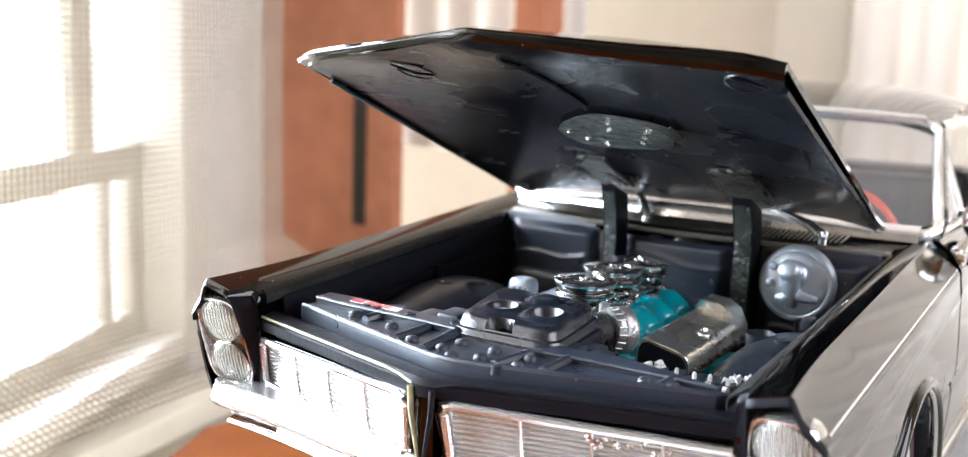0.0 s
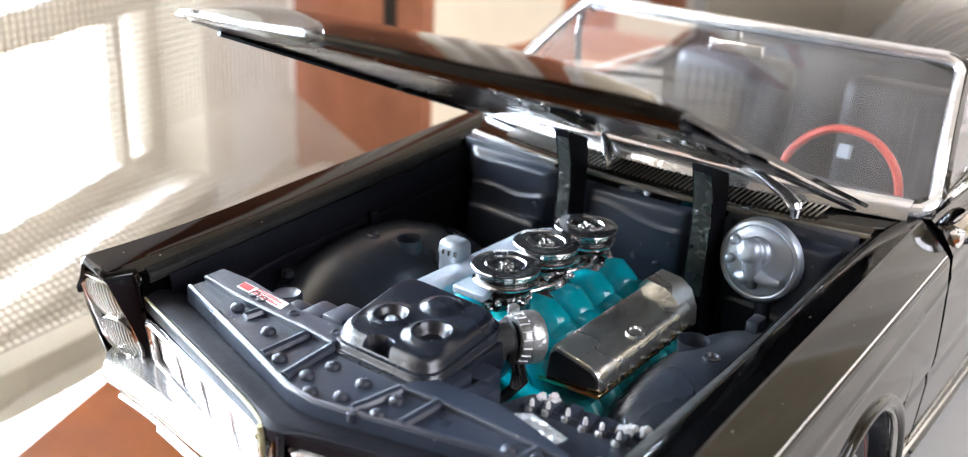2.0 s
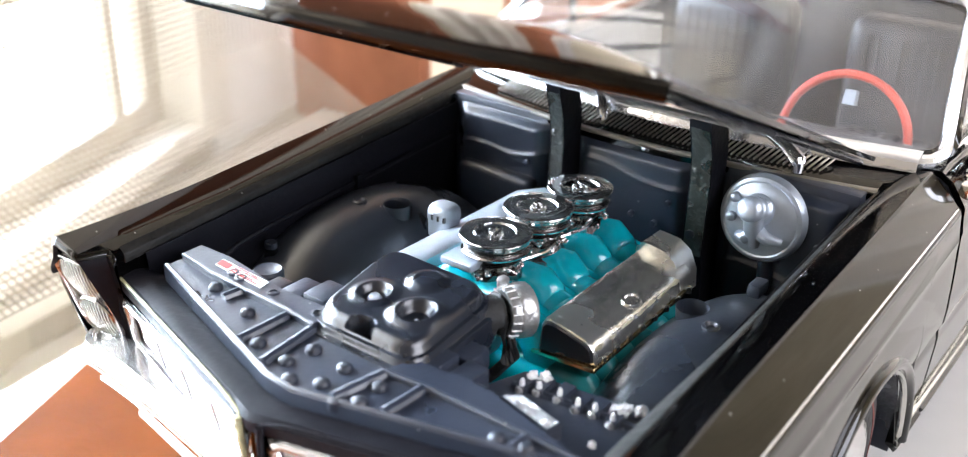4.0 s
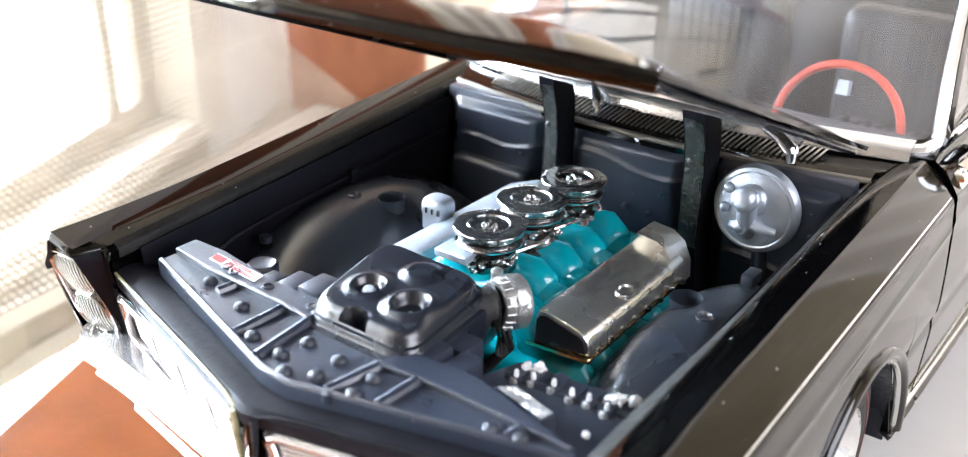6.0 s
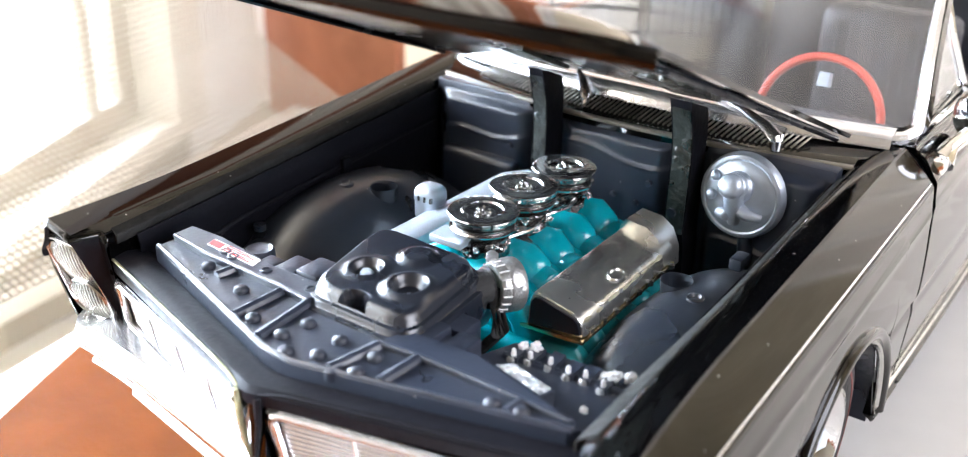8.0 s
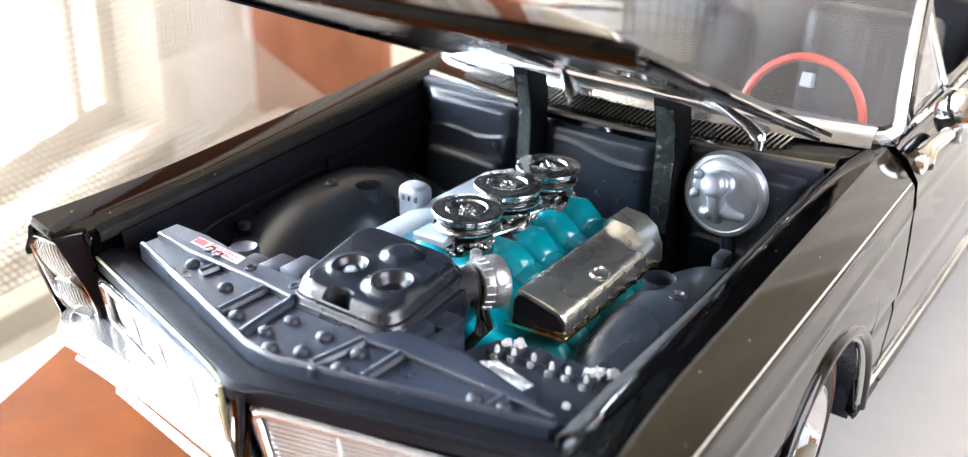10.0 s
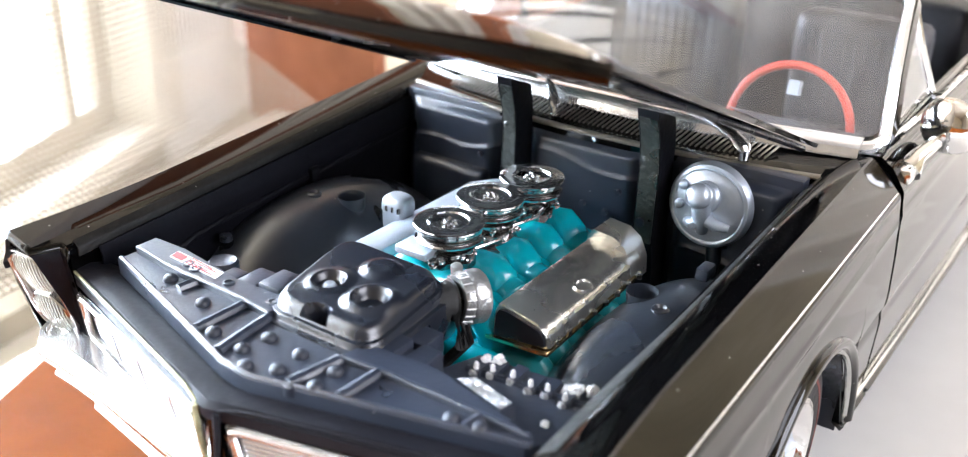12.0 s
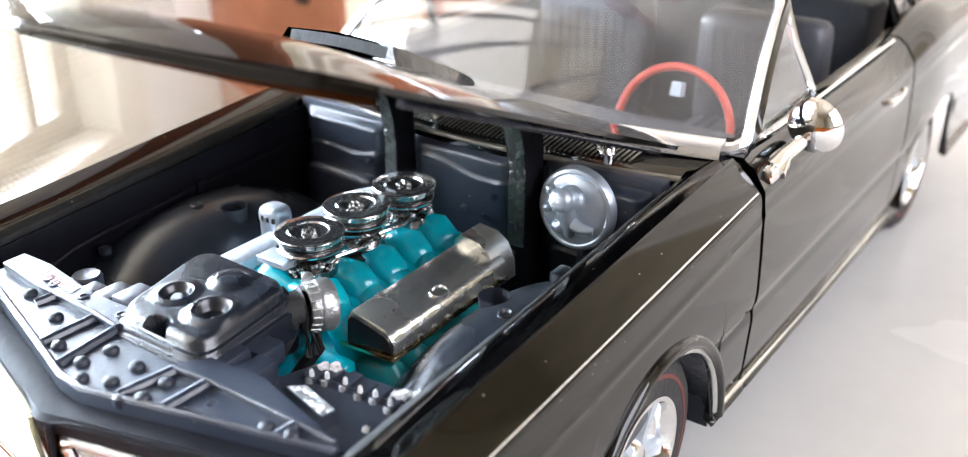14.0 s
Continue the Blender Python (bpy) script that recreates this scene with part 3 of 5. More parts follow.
def dome(s):
    """A wheel house with a round hole on its top."""
    bm = bmesh.new()
    hx, hy, hr = 0.55, 1.03, 0.043
    cx, cy = 0.66, 0.98
    steps, rows = 72, []
    for k in along(0, 1, 22):
        row = []
        for i in range(steps):
            a = 2 * math.pi * i / steps
            c, q = math.cos(a), math.sin(a)
            e = 1 / (abs(c) ** 2.2 + abs(q) ** 2.2) ** (1 / 2.2)
            ox, oy = cx + 0.32 * c * e, cy + 0.66 * q * e
            x, y = hx + hr * c + (ox - hx - hr * c) * k, hy + hr * q + (oy - hy - hr * q) * k
            d = (abs((x - cx) / 0.32) ** 2.2 + abs((y - cy) / 0.66) ** 2.2) ** (1 / 2.2)
            z = 0.42 + 0.41 * max(0.0, 1 - min(1.0, d) ** 2.1) ** 0.62 - 0.05 * smooth((0.75 - y) / 0.4)
            row.append((s * x, y, z))
        rows.append(row)
    z0 = rows[0][0][2]
    rim = [(s * (hx + (hr + 0.004) * math.cos(2 * math.pi * i / steps)), hy + (hr + 0.004) * math.sin(2 * math.pi * i / steps), z0 + 0.003) for i in range(steps)]
    pit = [(s * (hx + hr * math.cos(2 * math.pi * i / steps)), hy + hr * math.sin(2 * math.pi * i / steps), z0 - 0.05) for i in range(steps)]
    return loft([pit, rim] + rows, True, True)


for s in (-1, 1):
    house = part("wheel_house", dome(s), BAYBLACK, car, "satin black inner wheel arch with a round hole", 60)
    if s > 0:
        part("house_clip", box(0.63, 0.67, 1.20, 1.27, 0.81, 0.85, 0.01), BAYBLACK, house)
    part("house_stud", lathe([(0.025, -0.01), (0.025, 0.006), (0.018, 0.01), (0.01, 0.0), (0, 0.0)], Matrix.Translation((s * 0.645, 0.95, 0.828)), 18), BAYBLACK, house)
    part("house_stud", lathe([(0.02, -0.02), (0.02, 0.0), (0, 0.004)], Matrix.Translation((s * 0.72, 0.62, 0.78)), 16), BAYBLACK, house)

part("firewall", box(-0.78, 0.78, 1.62, 1.68, 0.42, 1.02, 0.01), PLASTIC, car)


def fw_panel(x0, x1, z0, z1, crease, droop):
    """A pressed panel with a wavy step across it."""
    rows = []
    for v in along(0, 1, 70):
        z = z0 + (z1 - z0) * v
        row = []
        for u in along(0, 1, 24):
            edge = min(u, 1 - u, 1.2 * (1 - v)) * 12
            step = crease + droop * (u - 0.5) + 0.012 * math.sin(7 * u)
            out = 0.03 * smooth(edge) + 0.009 * math.exp(-((step - z) / 0.008) ** 2) + 0.006 * smooth((step - z) / 0.02)
            row.append((x0 + (x1 - x0) * u, 1.612 - out, z))
        rows.append(row)
    return loft(rows)


for x0, x1, z0, z1, crease, droop in ((-0.74, -0.335, 0.5, 0.995, 0.86, 0.03), (-0.20, 0.245, 0.5, 0.995, 0.905, -0.035), (0.37, 0.75, 0.5, 0.99, 0.70, 0.0)):
    fw = part("firewall_panel", fw_panel(x0, x1, z0, z1, crease, droop), PLASTIC, car, "", 50)
    for k, (u, v) in enumerate(((0.55, 0.35), (0.75, 0.33), (0.85, 0.5))):
        part("stud", lathe([(0.011, -0.01), (0.011, 0.006), (0, 0.01)], Matrix.Translation((x0 + (x1 - x0) * u, 1.557, z0 + (z1 - z0) * (v + 0.2))) @ Matrix.Rotation(radians(90), 4, "X"), 10), PLASTIC, fw)
part("heater_step", box(-0.70, -0.36, 1.53, 1.60, 0.50, 0.79, 0.03, 3), PLASTIC, car)

for x, w in ((-0.228, 0.029), (0.315, 0.037)):
    column = [[(x - w, a, z), (x + w, a, z), (x + w, b, z), (x - w, b, z)] for a, b, z in ((1.515, 1.61, 0.50), (1.505, 1.61, 0.66), (1.49, 1.60, 0.72), (1.50, 1.60, 0.98), (1.49, 1.60, 1.07), (1.475, 1.59, 1.12))] + [[(x - w, 1.45, 1.20), (x + w, 1.45, 1.20), (x + w, 1.58, 1.15), (x - w, 1.58, 1.15)]]
    # Column is darkened for the unlit sides; the lighter strip is the lit front.
    arm = part("hinge_arm", bevelled(loft(column, True, True), 0.006), NOSEM, car, "rough black painted bonnet hinge arm, darkened for its unlit sides")
    part("hinge_plate", bevelled(loft([[hood_at(x + q * w * 2.2, d, n + hood_rise(x, d)) for q, n in ((-1, -0.024), (1, -0.024), (1, -0.040), (-1, -0.040))] for d in (0.20, 0.52)], True, True), 0.004), ROUGHBLACK, arm, "flat black bracket under the bonnet")
    part("hinge_face", bevelled(loft([[(x - w + 0.006, a - 0.004, z), (x + w - 0.004, a - 0.004, z), (x + w - 0.004, a + 0.01, z), (x - w + 0.006, a + 0.01, z)] for a, z in ((1.49, 0.73), (1.50, 0.98), (1.49, 1.07), (1.475, 1.13), (1.46, 1.17))], True, True), 0.003), ROUGHBLACK, arm, "speckled worn black face, lighter where light falls")
    for z in (0.70, 1.02):
        part("hinge_rivet", lathe([(0.011, -0.01), (0.011, 0.005), (0.006, 0.009), (0, 0.010)], Matrix.Translation((x - w * 0.35, 1.495, z)) @ Matrix.Rotation(radians(90), 4, "X"), 12), ROUGHBLACK, arm)
    bevel_pin = lathe([(0.016, -0.005), (0.016, 0.012), (0, 0.016)], Matrix.Translation((x - 0.01, 1.492, 0.80)) @ Matrix.Rotation(radians(90), 4, "X"), 12)
    part("hinge_pin", bevel_pin, PLASTIC, arm)

# cowl with its louvres, chrome strip and wipers
CU = along(-1, 1, 33)
cowl = part("cowl_panel", sheet(loft([[(0.78 * u, 1.60 + 0.10 * u * u, 0.985) for u in CU], [(0.80 * u, 1.60 + 0.10 * u * u, 1.018) for u in CU], [(0.80 * u, 1.635 + 0.11 * u * u, 1.03) for u in CU], [(0.83 * u, 1.65 + 0.13 * u * u, 1.032) for u in CU], [(0.88 * u, 1.72 + 0.17 * u * u, 1.066 - 0.012 * u * u) for u in CU], [(0.93 * u, 1.77 + 0.18 * u * u, 1.070 - 0.02 * u * u) for u in CU]]), 0.012), PAINT, car, "glossy black cowl panel with louvres")
for i in range(-34, 35):
    u = i / 45
    y = 1.628 + 0.13 * u * u
    part("louvre", tube([(0.83 * u - 0.010, y, 1.036), (0.83 * u + 0.010, y + 0.062, 1.062)], 0.0044, 5, 0.7), LOUVREM, cowl)
part("cowl_lip", tube([(0.80 * u, 1.606 + 0.10 * u * u, 1.014) for u in CU], 0.014, 8, 0.7), LOUVREM, cowl, "dull worn cowl lip")
part("cowl_strip", sheet(loft([[(0.9 * u, 1.69 + dy + 0.17 * u * u, 1.066 + dz - 0.02 * u * u) for u in along(-0.96, 0.96, 31)] for dy, dz in ((0.0, 0.0), (0.002, 0.022), (0.010, 0.042), (0.026, 0.054), (0.05, 0.058))]), 0.01), BRIGHTTRIM, cowl, "bright screen base moulding")
for x0, y0, x1, y1, w in ((0.30, 1.755, 0.56, 1.665, 0.030), (-0.205, 1.70, -0.145, 1.655, 0.024)):
    bar = [(x0, y0, 1.135), (x0 + 0.4 * (x1 - x0), y0 + 0.4 * (y1 - y0), 1.125), (x0 + 0.8 * (x1 - x0), y0 + 0.8 * (y1 - y0), 1.095), (x1, y1, 1.066), (x1 + 0.008, y1 - 0.006, 1.056)]
    wiper = part("wiper_arm", tube(bar, [0.010, 0.016, w * 0.9, w, w * 0.6], 12, 0.7), BRIGHTTRIM, car, "chrome wiper arm")
    part("wiper_pivot", lathe([(w * 0.6, -0.03), (w * 0.6, 0.004), (w * 0.35, 0.012), (0, 0.013)], Matrix.Translation((x1, y1, 1.060)), 16), CHROME, wiper)

# brake servo
bo = Matrix.Translation((0.510, 1.555, 0.893)) @ Matrix.Rotation(radians(84), 4, "X")
booster = part("brake_booster", lathe([(0, 0.028), (0.05, 0.028), (0.075, 0.022), (0.10, 0.024), (0.118, 0.014), (0.124, 0.016), (0.134, 0.012), (0.141, -0.002), (0.143, -0.018), (0.135, -0.03), (0.10, -0.06), (0.05, -0.07)], bo, 48), SILVER, car, "silver brake servo drum")
part("master_cylinder", lathe([(0, 0.125), (0.022, 0.124), (0.034, 0.117), (0.040, 0.104), (0.040, 0.092), (0.036, 0.088), (0.036, 0.080), (0.041, 0.076), (0.041, 0.048), (0.050, 0.040), (0.053, 0.018)], bo @ Matrix.Translation((-0.006, 0.028, 0)) @ Matrix.Rotation(radians(-14), 4, "X"), 32), SILVER, booster)
part("servo_web", tube([bo @ Vector((-0.005, 0.02, 0.055)), bo @ Vector((-0.004, -0.03, 0.045)), bo @ Vector((-0.004, -0.085, 0.022))], [0.034, 0.030, 0.020], 12), SILVER, booster)
part("servo_lug", tube([bo @ Vector((0.0, -0.03, 0.035)), bo @ Vector((0.045, -0.045, 0.048)), bo @ Vector((0.088, -0.05, 0.034))], [0.026, 0.020, 0.013], 12), SILVER, booster)
part("servo_lug", tube([bo @ Vector((0.0, -0.035, 0.035)), bo @ Vector((-0.03, -0.06, 0.045)), bo @ Vector((-0.055, -0.062, 0.030))], [0.026, 0.022, 0.017], 12), SILVER, booster)
for a, b in ((-0.085, 0.055), (-0.09, -0.01)):
    part("servo_stud", lathe([(0.017, 0.01), (0.016, 0.036), (0.01, 0.042), (0, 0.043)], bo @ Matrix.Translation((a, b, 0)), 14), SILVER, booster)
part("servo_pedestal", tube([(0.53, 1.58, 0.76), (0.54, 1.57, 0.70), (0.54, 1.55, 0.6)], 0.025, 10), PLASTIC, booster)

# ---- radiator support panel ----
TOP = 0.872
COVER = [(-0.69, 0.20), (-0.05, 0.003), (0.05, -0.006), (0.715, 0.165), (0.735, 0.195), (0.33, 0.30), (0.20, 0.27), (-0.17, 0.31), (-0.34, 0.30), (-0.55, 0.335), (-0.685, 0.33)]
support = part("radiator_support", prism(COVER, 0.79, TOP, 0.014), PLASTIC, car, "satin black ribbed radiator support panel")
part("front_lip", tube([(-0.685, 0.208, TOP), (-0.36, 0.111, TOP), (-0.05, 0.015, TOP), (0.05, 0.007, TOP), (0.39, 0.093, TOP), (0.722, 0.179, TOP)], 0.0095, 8), PLASTIC, support)
part("plateau_edge", tube([(-0.672, 0.257, TOP + 0.02), (-0.52, 0.238, TOP + 0.02), (-0.22, 0.231, TOP + 0.02), (-0.104, 0.219, TOP + 0.02)], 0.0065, 8), PLASTIC, support)
part("plateau_edge", tube([(0.174, 0.180, TOP + 0.014), (0.29, 0.193, TOP + 0.014), (0.56, 0.193, TOP + 0.014), (0.71, 0.190, TOP + 0.014)], 0.0065, 8), PLASTIC, support)
part("plateau", prism([(-0.675, 0.255), (-0.52, 0.235), (-0.22, 0.228), (-0.10, 0.215), (-0.10, 0.30), (-0.30, 0.292), (-0.55, 0.328), (-0.675, 0.325)], TOP - 0.01, TOP + 0.024, 0.007), PLASTIC, support)
part("plateau", prism([(0.17, 0.176), (0.29, 0.19), (0.56, 0.19), (0.72, 0.188), (0.40, 0.275), (0.20, 0.262)], TOP - 0.01, TOP + 0.018, 0.007), PLASTIC, support)
for x0, y0, x1, y1 in ((-0.413, 0.185, -0.40, 0.235), (-0.214, 0.072, -0.205, 0.222), (-0.09, 0.034, -0.105, 0.215), (0.145, 0.035, 0.174, 0.182), (0.276, 0.066, 0.286, 0.192), (0.574, 0.142, 0.583, 0.19)):
    part("rib", tube([(x0, y0, TOP + 0.002), ((x0 + x1) / 2, (y0 + y1) / 2, TOP + 0.004), (x1, y1, TOP + 0.006)], 0.016, 8, 0.9), PLASTIC, support)
BOLT = [(0.021, -0.01), (0.0205, 0.006), (0.0175, 0.012), (0.010, 0.0165), (0, 0.0175)]
for x, y in ((-0.473, 0.208), (-0.165, 0.088), (-0.05, 0.075), (0.012, 0.028), (-0.036, 0.152), (0.081, 0.142), (0.085, 0.062), (0.205, 0.062), (0.20, 0.135), (0.53, 0.152), (0.60, 0.162), (-0.30, 0.17)):
    part("bolt", lathe(BOLT, Matrix.Translation((x, y, TOP)), 14), MATTBLACK, support)
part("boss", lathe([(0.022, -0.02), (0.021, 0.004), (0.012, 0.008), (0, 0.008)], Matrix.Translation((0.155, 0.038, TOP)), 18), PLASTIC, support)
for x0, x1, y0, y1, h in ((-0.31, -0.24, 0.29, 0.39, 0.02), (-0.23, -0.15, 0.30, 0.40, 0.035), (0.20, 0.26, 0.27, 0.36, 0.01), (0.28, 0.345, 0.285, 0.37, 0.0), (-0.385, -0.325, 0.30, 0.36, 0.01)):
    part("clip", box(x0, x1, y0, y1, 0.80, TOP + h, 0.01), PLASTIC, support)
for x, y in ((-0.30, 0.262), (-0.13, 0.26), (-0.47, 0.27), (-0.43, 0.262)):
    part("plug", lathe([(0.017, 0.0), (0.017, 0.006), (0.011, 0.007), (0.010, -0.003), (0, -0.003)], Matrix.Translation((x, y, TOP + 0.022)), 14), PLASTIC, support)
part("cap", lathe([(0.045, -0.03), (0.045, 0.0), (0.038, 0.008), (0.03, 0.004), (0, 0.004)], Matrix.Translation((-0.45, 0.375, 0.865)), 24), PLASTIC, support)
part("support_base", prism([(-0.76, 0.17), (-0.70, 0.17), (0, -0.04), (0.70, 0.16), (0.76, 0.16), (0.765, 0.545), (0.36, 0.50), (0.30, 0.34), (0.2, 0.27), (-0.35, 0.30), (-0.6, 0.33), (-0.70, 0.33), (-0.76, 0.33)], 0.43, 0.80, 0.008), PLASTIC, car)
decal = part("warning_decal", prism([(-0.545, 0.268), (-0.345, 0.255), (-0.352, 0.292), (-0.552, 0.304)], TOP + 0.0245, TOP + 0.027), LABELW, support, "small white and red decal", 0)
part("decal_print", prism([(-0.543, 0.272), (-0.495, 0.268), (-0.50, 0.297), (-0.55, 0.300)], TOP + 0.027, TOP + 0.0277), STICKRED, decal, "", 0)
for k in range(4):
    y = 0.2625 + 0.0085 * k
    part("decal_line", prism([(-0.485, y + 0.006), (-0.365 - 0.025 * (k % 2), y - 0.003), (-0.366 - 0.025 * (k % 2), y + 0.002), (-0.486, y + 0.011)], TOP + 0.027, TOP + 0.0277), STICKRED, decal, "", 0)

def blob(x, y, z, r, seed):
    """A small uneven dab."""
    bm = bmesh.new()
    bmesh.ops.create_icosphere(bm, subdivisions=3, radius=r, matrix=Matrix.Translation((x, y, z)))
    for v in bm.verts:
        d = v.co - Vector((x, y, z))
        v.co = Vector((x, y, z)) + d * (1 + 0.9 * noise.noise(d / r * 1.9 + Vector((seed, 0, 0))))
    return bm


# battery shelf at the side of the radiator
holder = part("fuse_block", prism([(0.405, 0.33), (0.572, 0.285), (0.585, 0.325), (0.44, 0.37)], 0.79, 0.838, 0.006), PLASTIC, car)
part("foil_label", prism([(0.414, 0.331), (0.566, 0.291), (0.575, 0.326), (0.446, 0.361)], 0.838, 0.841), FOIL, holder, "crinkled foil label", 0)
for x, y in ((0.400, 0.432), (0.440, 0.447), (0.495, 0.455), (0.551, 0.448), (0.594, 0.456), (0.648, 0.448)):
    # The dark block running back from each pin stands in for its long shadow.
    stud = part("terminal", bevelled(prism([(x - 0.017, y - 0.016), (x + 0.017, y - 0.016), (x + 0.013, y + 0.05), (x - 0.021, y + 0.05)], 0.795, 0.816), 0.004), PLASTIC, car)
    part("terminal_base", lathe([(0.013, -0.004), (0.012, 0.006), (0.008, 0.011), (0, 0.012)], Matrix.Translation((x, y - 0.012, 0.804)), 12), SILVERCAST, stud)
    part("terminal_tip", lathe([(0.007, 0.006), (0.006, 0.020), (0.004, 0.025), (0, 0.026)], Matrix.Translation((x + 0.002, y - 0.006, 0.810)), 8), WHITEPAINT, stud)
part("terminal_dab", blob(0.655, 0.345, 0.803, 0.008, 7), WHITEPAINT, car)


for k, (x, y, z, r) in enumerate(((0.655, 0.49, 0.825, 0.022), (0.69, 0.50, 0.83, 0.018), (0.63, 0.485, 0.815, 0.016), (0.40, 0.47, 0.82, 0.02), (0.43, 0.485, 0.825, 0.018))):
    part("white_dab", blob(x, y, z - 0.006, r * 0.72, k), WHITEPAINT, car, "dab of white paint")
part("shelf_rib", tube([(0.37, 0.43, 0.80), (0.72, 0.47, 0.80)], 0.012, 8), PLASTIC, car)

# ---- fan shroud ----
OUT = [(-0.135, 0.228), (-0.200, 0.622), (0.188, 0.604), (0.226, 0.226)]


def fillet(points, r, bend=8, run=22):
    """A polygon with rounded corners, finely divided."""
    out, k = [], len(points)
    for i in range(k):
        a, p, b = (Vector(points[(i + e) % k]) for e in (-1, 0, 1))
        u, v = p + (a - p).normalized() * r, p + (b - p).normalized() * r
        out += [tuple(u.lerp(p, t).lerp(p.lerp(v, t), t)) for t in along(0, 1, bend)]
        w = b + (p - b).normalized() * r
        out += [tuple(v.lerp(w, t)) for t in along(0, 1, run)[1:-1]]
    return out


def rounded(points, rounds=3):
    for _ in range(rounds):
        some = []
        for a, b in zip(points, points[1:] + points[:1]):
            some += [(a[0] * 0.75 + b[0] * 0.25, a[1] * 0.75 + b[1] * 0.25), (a[0] * 0.25 + b[0] * 0.75, a[1] * 0.25 + b[1] * 0.75)]
        points = some
    return points


def shroud():
    out = fillet(OUT, 0.075)
    cx, cy = 0.02, 0.42
    steps = [(1.11, 0.80), (1.11, 0.870), (1.10, 0.877), (1.035, 0.880), (1.020, 0.884), (1.013, 0.892), (1.0, 0.897), (0.945, 0.899), (0.930, 0.903), (0.915, 0.914), (0.890, 0.923), (0.85, 0.929)] + [(k, None) for k in along(0.82, 0.01, 110)]
    rows = []
    for k, z in steps:
        row = []
        for px, py in out:
            x, y = cx + (px - cx) * k, cy + (py - cy) * k
            rear = 0.016 * smooth((y - 0.2) / 0.4)
            h = (0.932 if z is None else z) + (rear if k < 0.935 else 0.6 * rear if k < 1.016 else 0.0)
            lift = dip = 0.0
            if k < 0.92:
                for bx, by, rad, up, dish, depth in ((-0.040, 0.378, 0.076, 0.008, 0.048, 0.024), (0.115, 0.365, 0.086, 0.014, 0.052, 0.032), (0.035, 0.500, 0.066, 0.014, 0.0, 0.0), (0.030, 0.243, 0.0, 0.0, 0.044, 0.060)):
                    d = math.hypot(x - bx, y - by)
                    if rad:
                        lift = max(lift, up * smooth((rad - d) / 0.034))
                    if dish:
                        dip = max(dip, depth * smooth((dish - d) / (0.018 if rad else 0.008)))
            row.append((x, y, h + lift - dip))
        rows.append(row)
    return loft(rows, True, True)


fan = part("fan_shroud", shroud(), SHROUDM, car, "shiny black fan shroud with round dimples", 38)
for bx, by, r, z in ((-0.040, 0.378, 0.050, 0.940), (0.115, 0.365, 0.054, 0.945)):
    part("dimple_lip", tube([(bx + r * math.cos(a), by + r * math.sin(a), z + 0.016 * (smooth((by + r * math.sin(a) - 0.2) / 0.4) - smooth((by - 0.2) / 0.4))) for a in along(0, 2 * math.pi, 33)], 0.0045, 6), SHROUDM, fan)
part("shroud_nut", lathe([(0.019, -0.02), (0.019, 0.002), (0.013, 0.010), (0, 0.011)], Matrix.Translation((-0.040, 0.378, 0.923)), 18), SILVER, fan)
part("shroud_nut", lathe([(0.010, -0.02), (0.008, 0.0), (0, 0.003)], Matrix.Translation((0.115, 0.365, 0.919)), 14), SILVER, fan)
for sx, a in ((0.232, 0.30), (0.222, 0.41)):
    part("shroud_clip", box(sx - 0.02, sx + 0.06, a - 0.04, a + 0.045, 0.80, 0.862, 0.010), PLASTIC, fan)
hose_m = Matrix.Translation((0.205, 0.655, 0.850)) @ Vector((0.42, 0.88, -0.10)).to_track_quat("Z", "Y").to_matrix().to_4x4()
clamp = part("hose_clamp", lathe([(0.048, -0.034), (0.064, -0.036), (0.069, -0.030), (0.070, -0.008), (0.074, -0.004), (0.076, 0.010), (0.076, 0.036), (0.071, 0.042), (0.05, 0.044), (0, 0.045)], hose_m, 40), SILVERCAST, car, "grey silver thermostat housing ring")
for i in range(18):
    a = 2 * math.pi * i / 18
    part("tooth", tube([hose_m @ Vector((0.067 * math.cos(a), 0.067 * math.sin(a), -0.036)), hose_m @ Vector((0.072 * math.cos(a), 0.072 * math.sin(a), -0.008))], 0.0035, 6), SILVERCAST, clamp)
part("pump_hose", lathe([(0.060, -0.050), (0.054, -0.056), (0, -0.058)], hose_m, 28), RUBBER, clamp, "black rubber hose end")
part("hose_bend", tube([hose_m @ Vector((0.0, 0.0, -0.05)), hose_m @ Vector((0.0, 0.0, -0.09)), (0.155, 0.555, 0.80), (0.13, 0.54, 0.74)], [0.056, 0.054, 0.050, 0.046], 16), RUBBER, clamp, "black rubber hose")
part("housing_bolt", lathe([(0.017, -0.02), (0.017, 0.008), (0.010, 0.014), (0, 0.015)], Matrix.Translation((0.155, 0.675, 0.915)), 14), SILVERCAST, clamp)
for k in range(3):
    part("fan_belt", tube([(0.12 + 0.02 * k, 0.60, 0.90 - 0.02 * k), (0.22, 0.59 + 0.02 * k, 0.84), (0.24, 0.58 + 0.02 * k, 0.74), (0.16, 0.59 + 0.02 * k, 0.64)], 0.015, 8), RUBBER, car)
